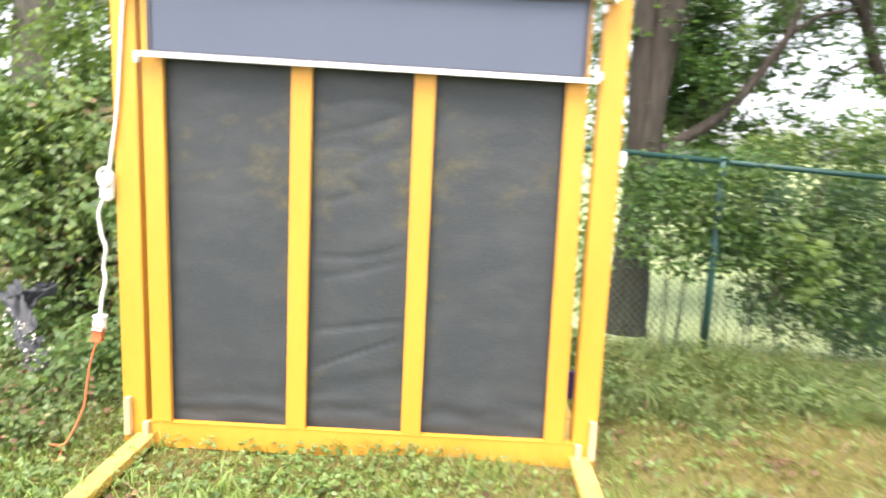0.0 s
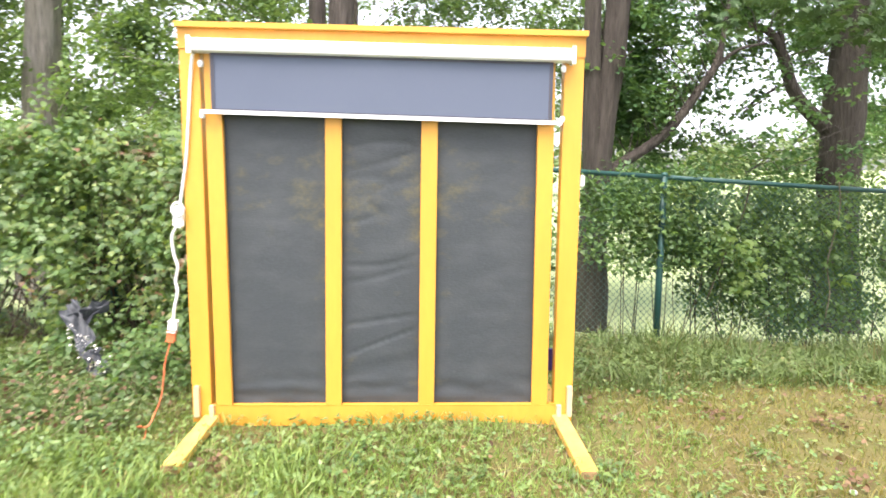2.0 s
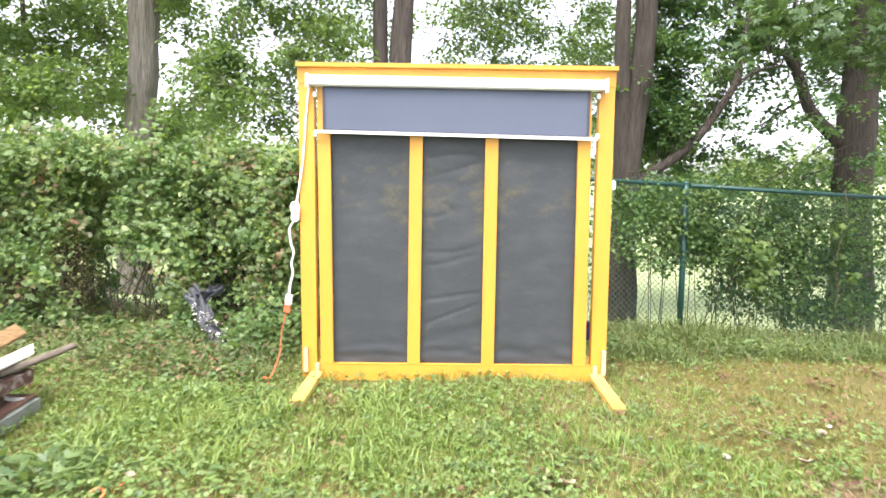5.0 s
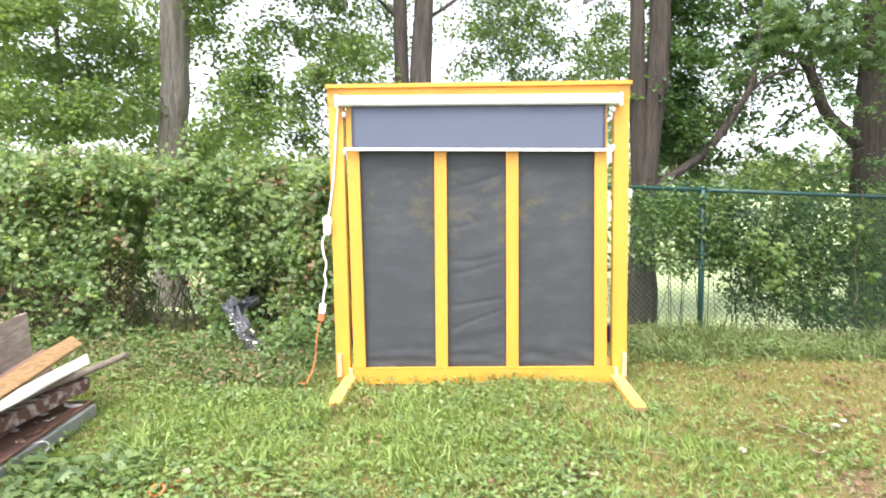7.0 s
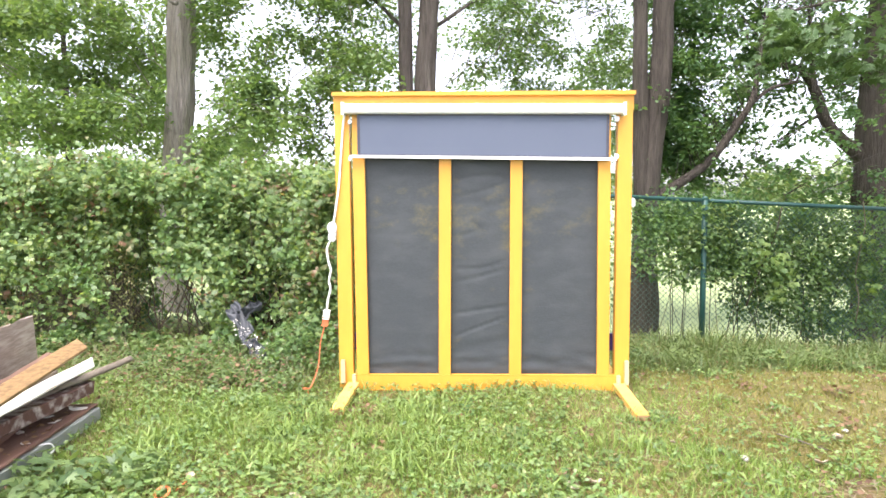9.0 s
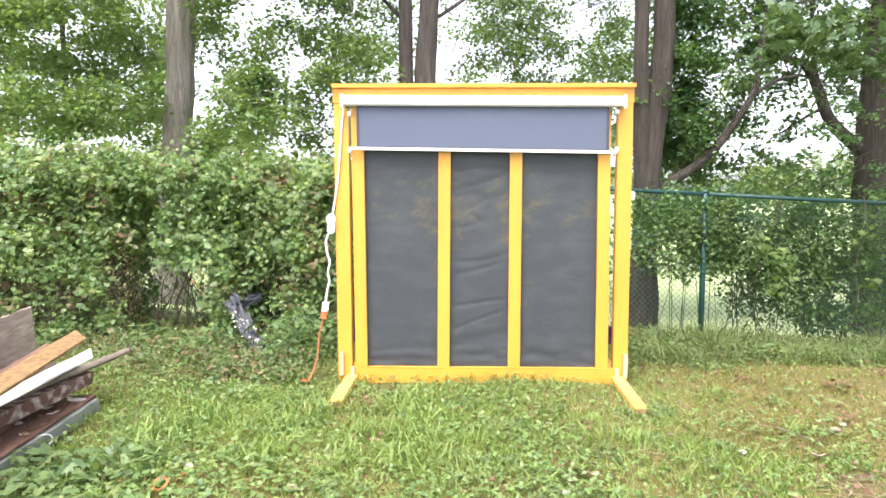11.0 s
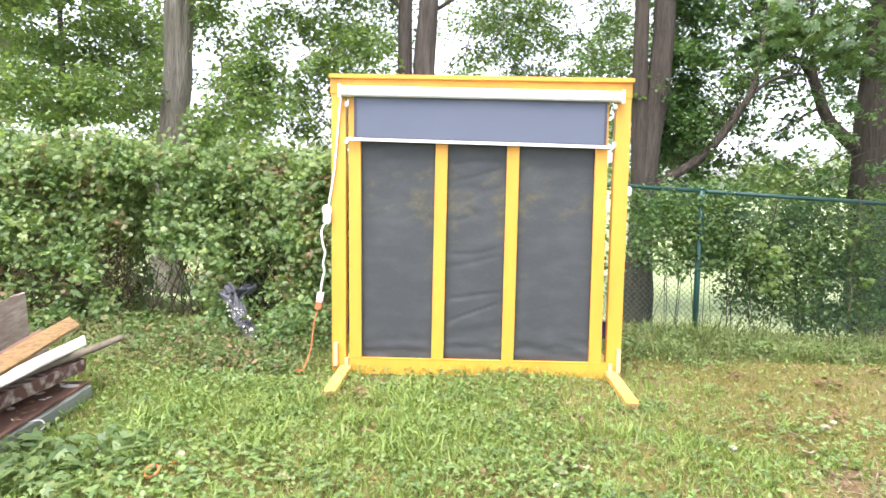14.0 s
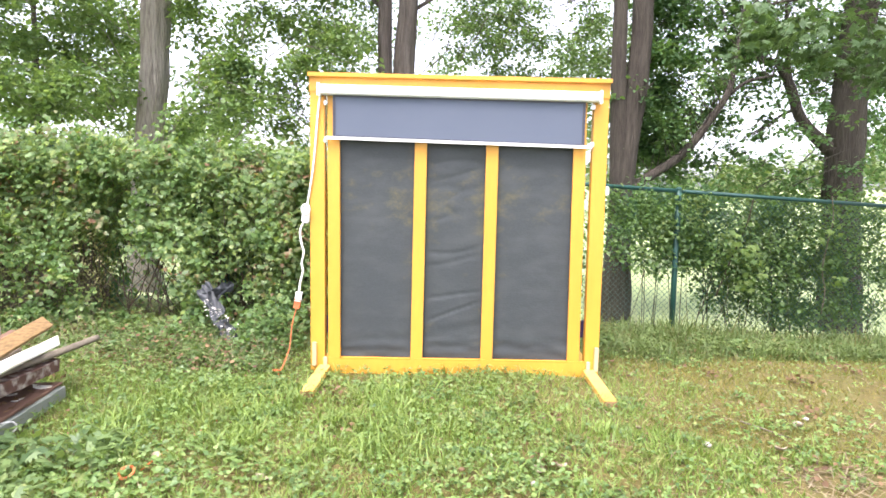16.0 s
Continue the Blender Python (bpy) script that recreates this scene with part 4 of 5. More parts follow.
def build_shrub(x, y, wx, wy, top, n, seed, label, size=0.056, leaf=LEAF_SHRUB, low=0.15):
    rng = np.random.default_rng(seed)
    shrub = thing("shrub", label, "shrub", group="shrubs along the fence")
    g = float(ground_z(x, y))
    pts, items = [], []
    for i in range(max(6, n // 110)):
        e = Vector((x + rng.normal(0, wx * 0.5), y + rng.normal(0, wy * 0.5), g + rng.uniform(low, 1) * (top - g)))
        b = Vector((x + rng.normal(0, wx * 0.2), y + rng.normal(0, wy * 0.2), g - 0.05))
        line = smooth_line([b, (b + e) / 2 + Vector((0, 0, 0.2)), e], 4)
        if i % 6 == 0:
            items.append(tube(line, np.linspace(0.006, 0.002, len(line)), 5, False))
        pts.append(clump_points(rng, e, 0.34, 110, 0.8))
    v, f = tubes(items)
    tagged(part("stem_growth", mesh_of("stem_growth", v, f, STEM), STEM, shrub), kind="stuff")
    tagged(part("leaves", leaves_at("leaves", np.concatenate(pts), size, leaf, rng, OVAL, (-1.2, 0.2), 1.1), leaf, shrub), kind="stuff")


build_shrub(2.75, 3.60, 0.45, 0.26, 1.55, 3400, 78, "leafy shrub behind the fence post", 0.056, LEAF_DARK, 0.5)
build_shrub(-2.80, 2.60, 0.42, 0.20, 1.20, 2600, 77, "dark thicket behind the overgrown fence", 0.075, LEAF_DARK)
build_shrub(-4.50, 2.50, 0.36, 0.18, 1.20, 3400, 79, "dark thicket behind the overgrown fence", 0.075, LEAF_DARK, 0.02)
build_shrub(2.88, 3.24, 0.42, 0.25, 1.48, 1000, 76, "leafy shrub behind the fence post", low=0.6)
build_shrub(3.37, 3.54, 0.40, 0.25, 1.62, 3000, 80, "leafy shrub behind the fence post", 0.056, LEAF_DARK, 0.5)
build_shrub(3.83, 3.40, 0.50, 0.33, 1.40, 3200, 72, "dense dark green shrub behind the fence", low=0.14)
build_shrub(4.37, 3.50, 0.62, 0.33, 1.38, 4700, 73, "dense dark green shrub behind the fence", low=0.14)
build_shrub(4.99, 3.80, 0.60, 0.38, 1.30, 3300, 74, "dense dark green shrub behind the fence", low=0.14)
build_shrub(5.81, 4.00, 0.60, 0.40, 1.45, 3600, 75, "dense dark green shrub behind the fence")


def build_creeper(name, label, spots, seed, leaf):
    rng = np.random.default_rng(seed)
    c = thing(name, label, "creeper", group="creepers on the fence")
    pts, items = [], []
    for i, (x, z, r, n) in enumerate(spots):
        y = fence_y(x) - 0.03
        pts.append(clump_points(rng, (x, y, z), r, int(n * 1.35), 1.0))
        g = Vector((x + rng.normal(0, 0.1), y + 0.06, float(ground_z(x, y))))
        e = Vector((x, y + 0.05, z))
        line = smooth_line([g, (g + e) / 2 + Vector((rng.normal(0, 0.12), 0, 0)), e], 4)
        if i % 4 == 0:
            items.append(tube(line, np.linspace(0.004, 0.002, len(line)), 5, False))
    p = np.concatenate(pts)
    p[:, 1] = fence_y(p[:, 0]) + (p[:, 1] - fence_y(p[:, 0])) * 0.4
    tagged(part("leaves", leaves_at("leaves", p, 0.050, leaf, rng, VINE, (-1.0, 0.1), 1.1, np.pi), leaf, c), kind="stuff")
    v, f = tubes(items)
    tagged(part("stem_growth", mesh_of("stem_growth", v, f, STEM), STEM, c), kind="stuff")


build_creeper("creeper", "green creeper climbing over the fence rail and post", [(1.70, 0.40, 0.19, 40), (2.05, 0.85, 0.25, 110), (2.35, 0.75, 0.25, 110), (2.60, 1.00, 0.25, 100), (2.30, 1.22, 0.25, 100), (2.05, 1.32, 0.20, 80), (2.55, 0.60, 0.18, 60), (3.00, 0.68, 0.20, 60), (2.58, 1.01, 0.21, 60), (2.82, 0.68, 0.15, 35), (2.37, 1.44, 0.19, 70), (1.96, 1.48, 0.17, 55), (3.10, 1.42, 0.17, 50), (1.87, 1.31, 0.22, 60), (2.12, 1.10, 0.2, 40), (2.50, 1.23, 0.21, 60), (2.78, 1.40, 0.19, 70), (2.62, 0.89, 0.17, 35), (2.70, 1.19, 0.24, 90), (2.90, 0.98, 0.19, 60), (3.02, 1.15, 0.25, 100), (1.62, 0.62, 0.26, 60), (1.66, 1.05, 0.26, 70)], 81, LEAF_SHRUB)
def build_grapevine():
    rng = np.random.default_rng(83)
    vine = thing("grapevine", "grapevine with large pale green lobed leaves on the wire fence", "vine")
    pts = np.concatenate([clump_points(rng, (x, float(fence_y(x)) - 0.08, z), r, n, 0.9) for x, z, r, n in ((3.45, 0.98, 0.16, 20), (3.65, 0.82, 0.20, 32), (3.82, 0.62, 0.20, 30), (3.72, 0.42, 0.16, 20), (4.85, 1.05, 0.18, 16), (5.0, 0.45, 0.14, 9))])
    pts[:, 1] = np.minimum(pts[:, 1], fence_y(pts[:, 0]) - 0.03)
    tagged(part("leaves", leaves_at("leaves", pts, 0.085, LEAF_GRAPE, rng, LOBED, (-1.3, -0.3), 1.1, np.pi), LEAF_GRAPE, vine), kind="stuff")
    low = [(3.35, 0.20), (3.48, 0.55), (3.60, 0.85), (3.72, 1.15), (3.78, 1.45)]
    low = smooth_line([(x, float(fence_y(x)) - 0.03, z) for x, z in low], 4)
    part("stem", mesh_of("stem", *tube(low, [0.007] * len(low), 6), STEM, True), STEM, vine)
    line = [(4.83, -0.05), (4.86, 0.25), (4.80, 0.55), (4.84, 0.85), (4.90, 1.2), (4.86, 1.5)]
    pale = smooth_line([(x, float(fence_y(x)) - 0.03, z) for x, z in line], 4)
    part("stem", mesh_of("stem", *tube(pale, [0.0065] * len(pale), 6), DRY_STALK, True), DRY_STALK, vine, "grey woody stem")


build_grapevine()
build_creeper("creeper", "leafy creeper thickly covering the wire fence", [(3.26, 0.90, 0.29, 120), (3.70, 0.57, 0.30, 130), (3.66, 1.07, 0.25, 90), (4.05, 0.82, 0.33, 130), (4.35, 0.50, 0.26, 95), (4.50, 0.99, 0.25, 85), (4.88, 0.67, 0.16, 26), (3.81, 0.40, 0.21, 60), (3.97, 0.24, 0.25, 90), (5.32, 0.76, 0.26, 50), (5.68, 0.61, 0.32, 100)], 82, LEAF_SHRUB)


# ---- lawn growth ----
def on_lawn(x, y):
    return y < fence_y(x) - 0.1


def build_grass():
    rng = np.random.default_rng(9)
    n = 340000
    x, y = rng.uniform(-6.2, 7.2, n), rng.uniform(-3.9, 4.0, n)
    patch = np.array(0.5 + 0.5 * np.sin(1.9 * x + 1.1 * y) * np.cos(1.3 * x - 2.1 * y + 0.8))
    fine = 0.5 + 0.5 * np.sin(7.3 * x + 2.1 * y + 2 * np.sin(2.3 * y)) * np.cos(6.1 * y - 3.7 * x + 2 * np.sin(1.9 * x))
    dens = np.where(x > 1.3, 1.0, 0.95) * (0.3 + 0.4 * patch + 0.35 * fine)
    dens = dens * np.clip((y + 3.9) / 1.2, 0, 1)
    dens = np.where((x < -1.35) & (y > 0.1 + 0.3 * np.sin(3 * x)), 0.5 * dens, dens)
    dens = np.where((x + 0.25 * np.sin(5 * y) > 1.95) & (y + 0.15 * np.sin(6 * x) < -1.72), 0.12, dens)
    dens = np.where((x > 2.6) & (y < 0.9), dens * (0.35 + 0.65 * fine), dens)
    dens = np.where((x > 1.0) & (y > 0.9), dens * (0.25 + 0.75 * fine), dens)
    keep = (rng.uniform(0, 1, n) < dens) & (y < fence_y(x) - 0.1)
    x, y = x[keep], y[keep]
    m = len(x)
    wild = np.clip((y + rng.normal(0, 0.2, m) - 0.85 - 0.28 * np.sin(2.2 * x) - 0.18 * np.sin(5.3 * x + 1)) / 0.6, 0, 1) * (x > 1.0)
    tall = (np.where(x > 1.4, 0.05, 0.060) + wild * (0.04 + 0.16 * rng.uniform(0, 1, m) ** 3)) * rng.uniform(0.5, 1.5, m)
    thin = (x + 0.35 * np.sin(3.1 * y) + rng.normal(0, 0.25, m) > 1.45) & (wild < 0.3) & (y > -1.4 + 0.3 * np.sin(2 * x))
    tall = np.where(thin, tall * 0.78, tall * (0.75 + 0.6 * patch[keep]))
    wide = np.clip(0.09 / tall, 0.5, 2.0) * 1.5
    yaw, tilt, roll = rng.uniform(0, 2 * np.pi, m), rng.normal(0.0, 0.6, m), rng.normal(0, 0.55, m)
    at = np.stack([x, y, ground_z(x, y) - 0.005], 1)
    for name, label, mask, mat in (("grass", "uneven green lawn grass with longer tufts", ~thin & (wild < 0.3), GRASS), ("rough_grass", "rank dull grass along the fence", ~thin & (wild >= 0.3), WEED), ("mossy_turf", "short worn olive turf with moss", thin, TURF)):
        v, q = scatter(BLADE, at[mask], yaw[mask], tilt[mask], roll[mask], tall[mask], wide[mask])
        tagged(new(name, quads_mesh(name, v, q, mat)), label, "grass", kind="stuff")


def build_ground_leaves():
    rng = np.random.default_rng(10)
    n = 90000
    x, y = rng.uniform(-6.0, 6.5, n), rng.uniform(-4.2, 3.8, n)
    patch = 0.5 + 0.5 * np.sin(1.3 * x - 0.9 * y + 2) * np.cos(1.7 * x + 1.6 * y)
    dens = np.where(x < 0.6, 0.3 + 0.5 * patch, 0.1 + 0.5 * patch * (y < -0.8))
    dens = np.where((x > 1.2) & (y > -0.8) & (y < 0.9), 0.12, dens)
    dens = np.where((y + rng.normal(0, 0.22, n) > 0.9 + 0.25 * np.sin(2.2 * x)) & (x > 1), 0.35 + 0.5 * patch, dens)
    dens = np.where((x < -1.35) & (y > -0.35 + 0.25 * np.sin(3 * x)), 1.35 * dens, dens)
    dens = np.where((x + 0.25 * np.sin(5 * y) > 1.95) & (y + 0.15 * np.sin(6 * x) < -1.78), 0.06, dens)
    dens = dens * np.clip((y + 4.2) / 1.3, 0, 1)
    keep = (rng.uniform(0, 1, n) < dens) & (y < fence_y(x) - 0.15)
    x, y = x[keep], y[keep]
    m = len(x)
    lift = rng.uniform(0.02, 0.085, m) + np.where((y > 0.8) | ((x < -1.4) & (y > -0.2)), rng.uniform(0, 0.2, m) ** 1.3, 0)
    size = rng.uniform(0.011, 0.032, m) * np.where((x < -1.0) & (y < -1.7), rng.uniform(0.8, 1.5, m), np.where(y > 0.8, 1.3, 1.0))
    yaw = rng.uniform(0, 2 * np.pi, m)
    rough = (y > 0.75) | ((x < -1.35) & (y > -0.2))
    tilt, lean = rng.normal(0.05, 0.35, (3, m)), rng.normal(0, 0.35, (3, m))
    base = np.stack([x, y, ground_z(x, y) + lift], 1)
    for name, label, mask, mat in (("ground_plants", "low broad-leaved weeds and clover in the lawn", ~rough, CLOVER), ("fence_weeds", "rank dull green weeds along the fence", rough, WEED)):
        vs, qs, o = [], [], 0
        for k in range(3):
            v, q = scatter(OVAL, base[mask], yaw[mask] + k * 2.094, tilt[k][mask], lean[k][mask], size[mask], 1.08)
            vs.append(v), qs.append(q + o)
            o += len(v)
        tagged(new(name, quads_mesh(name, np.concatenate(vs), np.concatenate(qs), mat)), label, "weeds", kind="stuff")
    # broad compound leaves at the near end of the scrap wood
    n = 340
    x, y = rng.uniform(-2.95, -1.9, n), rng.uniform(-2.5, -1.70, n)
    keep = (x > -2.75 - 0.08 * (y + 1.85)) & (x < -1.5 + 0.5 * y + rng.normal(0.6, 0.2, n))
    x, y = x[keep], y[keep]
    big = np.stack([x, y, ground_z(x, y) + rng.uniform(0.03, 0.15, len(x))], 1)
    tagged(new("broad_weeds", leaves_at("broad_weeds", big, 0.062, DULL, rng, PALM, (-0.3, 0.3), 1.4)), "broad compound-leaved weeds beside the scrap wood", "weeds", kind="stuff")
    n = 4200
    x, y = rng.uniform(-5, 6, n), rng.uniform(-3, 4.5, n)
    x[500:1700], y[500:1700] = rng.uniform(-4.6, -1.5, 1200), rng.uniform(-0.5, 1.6, 1200)
    x[:500], y[:500] = rng.uniform(1.8, 3.2, 500), rng.uniform(-3.0, -1.75, 500)
    few = rng.uniform(0, 1, n) < np.where((x < -1.3) & (y > -0.5) & (y < 2.0), 0.35 + 0.6 * (np.sin(4.1 * x + 2 * y) * np.cos(3.3 * y - 1.7 * x) > 0.1), np.where(x > 1.2, 0.5, 0.32))
    x, y = x[few], y[few]
    keep = on_lawn(x, y)
    x, y = x[keep], y[keep]
    for hx, hy in ((-0.75, -1.42), (0.53, -1.80), (-0.94, -0.64), (2.23, 0.11), (2.56, -0.90), (2.90, -0.03), (1.75, 0.95), (2.5, 1.2), (3.3, 1.05), (3.9, 1.4), (4.3, 0.7), (3.5, 0.3), (0.64, -1.14), (-2.05, 0.20), (-2.6, 0.3)):
        x, y = np.concatenate([x, rng.normal(hx, 0.06, 34)]), np.concatenate([y, rng.normal(hy, 0.06, 34)])
    pts = np.stack([x, y, ground_z(x, y) + np.where((x < -1.4) & (y > -0.4), rng.uniform(0.04, 0.20, len(x)), rng.uniform(0.01, 0.06, len(x)))], 1)
    tagged(new("fallen_leaves", leaves_at("fallen_leaves", pts, 0.036, DEAD, rng, OVAL, (-0.3, 0.3), 1.2)), "scattered brown fallen leaves on the lawn", "leaves", kind="stuff")


def build_straw():
    rng = np.random.default_rng(16)
    n = 3600
    x, y = rng.uniform(-4.5, 6, n), rng.uniform(-3, 3.5, n)
    x[:900], y[:900] = rng.uniform(1.85, 3.4, 900), rng.uniform(-3.0, -1.8, 900)
    keep = on_lawn(x, y)
    x, y = x[keep], y[keep]
    m = len(x)
    v, q = scatter(BLADE, np.stack([x, y, ground_z(x, y) + rng.uniform(0.004, 0.03, m)], 1), rng.uniform(0, 2 * np.pi, m), rng.normal(-1.45, 0.12, m), rng.normal(0, 0.2, m), rng.uniform(0.06, 0.2, m), 0.7)
    tagged(new("dry_straw", quads_mesh("dry_straw", v, q, STRAW)), "dry straw and dead stems scattered over the lawn", "straw", kind="stuff")


def build_outer_grass():
    """Coarser growth over the rest of the lawn round about."""
    rng = np.random.default_rng(17)
    n = 66000
    x, y = rng.uniform(-11, 12, n), rng.uniform(-11, 6, n)
    keep = on_lawn(x, y) & ((y < -2.9 + rng.normal(0, 0.35, n)) | (x < -6.1) | (x > 7.1))
    x, y = x[keep], y[keep]
    m = len(x)
    tall = rng.uniform(0.05, 0.13, m)
    v, q = scatter(BLADE, np.stack([x, y, ground_z(x, y) - 0.005], 1), rng.uniform(0, 2 * np.pi, m), rng.normal(0.0, 0.4, m), rng.normal(0, 0.4, m), tall, 2.8)
    tagged(new("outer_grass", quads_mesh("outer_grass", v, q, GRASS)), "rough grass over the rest of the lawn", "grass", kind="stuff")


build_outer_grass()


def build_tufts():
    """Longer arching tufts standing out of the lawn."""
    rng = np.random.default_rng(18)
    at = []
    for _ in range(250):
        x, y = rng.uniform(-4.5, 4.8), rng.uniform(-2.9, 3.4)
        if y > float(fence_y(x)) - 0.3 or (x > 1.3 and y < 1.6 and rng.uniform() < 0.75):
            continue
        at.append(np.stack([rng.normal(x, 0.05, 26), rng.normal(y, 0.05, 26)], 1))
    for _ in range(60):
        x, y = rng.uniform(-2.2, -0.2), rng.uniform(-2.0, -0.5)
        at.append(np.stack([rng.normal(x, 0.06, 30), rng.normal(y, 0.06, 30)], 1))
    tall = [rng.uniform(0.07, 0.16, sum(len(a) for a in at))]
    tall[0][-1800:] *= 1.2
    def tufts(name, label, spots, tall, mat):
        at = np.concatenate(spots)
        m = len(at)
        v, q = scatter(ARCH, np.stack([at[:, 0], at[:, 1], ground_z(at[:, 0], at[:, 1]) - 0.005], 1), rng.uniform(0, 2 * np.pi, m), rng.normal(0, 0.25, m), rng.normal(0, 0.2, m), tall, 0.8)
        tagged(new(name, quads_mesh(name, v, q, mat)), label, "grass", kind="stuff")

    tufts("grass_tufts", "longer arching grass tufts in the lawn", at, tall[0], GRASS)
    # rank growth at the foot of the fence
    rank, tall = [], []
    for _ in range(170):
        x = rng.uniform(1.2, 6.4)
        y = float(fence_y(x)) - 0.1 - 2.0 * rng.uniform() ** 1.4
        rank.append(np.stack([rng.normal(x, 0.09, 20), rng.normal(y, 0.09, 20)], 1))
        tall.append(rng.uniform(0.08, 0.26, 20))
    tufts("fence_tufts", "rank dull grass tufts along the foot of the fence", rank, np.concatenate(tall), WEED)


def build_weed_clumps():
    """Small mounded weeds: round the hedge foot, in the lawn and along the fence."""
    rng = np.random.default_rng(19)
    zones = (("hedge_foot_weeds", "leafy weeds mounded at the foot of the vines", 75, (-4.3, -1.35), (-0.6, 1.3), (0.08, 0.2), 0.034, DULL, VINE),
             ("spindly_weeds", "spindly yellowish weeds at the foot of the vines", 90, (-4.0, -1.35), (-0.9, 1.2), (0.08, 0.18), 0.026, CLOVER, OVAL),
             ("lawn_weeds", "low grey-green weed rosettes in the lawn", 105, (-2.6, 2.4), (-2.7, -0.15), (0.06, 0.13), 0.026, DULL, PALM),
             ("fence_foot_weeds", "mixed leafy weeds along the foot of the fence", 95, (1.25, 6.2), (1.0, 3.4), (0.08, 0.2), 0.036, DULL, VINE))
    for name, label, count, xs, ys, wide, size, mat, shape in zones:
        pts = []
        for _ in range(count):
            x, y, r = rng.uniform(*xs), rng.uniform(*ys), rng.uniform(*wide)
            if y > float(fence_y(x)) - 0.15 or (abs(x) < 1.5 and y > -0.3):
                continue
            if name == "lawn_weeds" and x > 0.9 and rng.uniform() < 0.55:
                continue
            m = int(rng.uniform(0.6, 1.4) * 2300 * r * r) + 6
            a, d = rng.uniform(0, 2 * np.pi, m), np.sqrt(rng.uniform(0, 1, m)) * r * (1 + 0.3 * rng.normal(0, 1, m))
            px, py = x + d * np.cos(a), y + d * np.sin(a)
            rise = rng.uniform(0.5, 1.1) * (0.4 if name == "lawn_weeds" else 0.9) * r
            pts.append(np.stack([px, py, ground_z(px, py) + 0.03 + rise * np.clip(1 - (d / r) ** 2, 0, 1) * rng.uniform(0.4, 1.1, m)], 1))
        tagged(new(name, leaves_at(name, np.concatenate(pts), size, mat, rng, shape, (-0.5, 0.35), 1.1)), label, "weeds", kind="stuff")
    # bleached stems standing and leaning at the foot of the vines and the fence
    n = 900
    x, y = rng.uniform(-4.3, -1.4, n), rng.uniform(-0.3, 1.4, n)
    x[600:], y[600:] = rng.uniform(1.3, 5.5, 300), rng.uniform(1.2, 3.2, 300)
    keep = y < fence_y(x) - 0.15
    x, y = x[keep], y[keep]
    m = len(x)
    v, q = scatter(BLADE, np.stack([x, y, ground_z(x, y)], 1), rng.uniform(0, 2 * np.pi, m), rng.normal(0, 0.8, m), rng.normal(0, 0.4, m), rng.uniform(0.12, 0.34, m), 0.28)
    tagged(new("dead_stems", quads_mesh("dead_stems", v, q, STRAW)), "bleached dead stems among the weeds", "stems", kind="stuff")


build_tufts()
build_weed_clumps()
build_grass()
build_ground_leaves()
build_straw()


# ---- far meadow and woodland ----
def build_far_wood():
    rng = np.random.default_rng(14)
    pts = []
    for _ in range(460):
        a = rng.uniform(-60, 70)
        pts.append(clump_points(rng, (a, 48 + rng.uniform(-4, 8), rng.uniform(0.2, 1) * (5 + 2.0 * math.sin(a * 0.2))), 2.2, 55))
    tagged(new("far_woodland", leaves_at("far_woodland", np.concatenate(pts), 0.5, FAR_LEAF, rng)), "pale sunlit woodland far past the lawn", "woodland", kind="stuff")


build_far_wood()


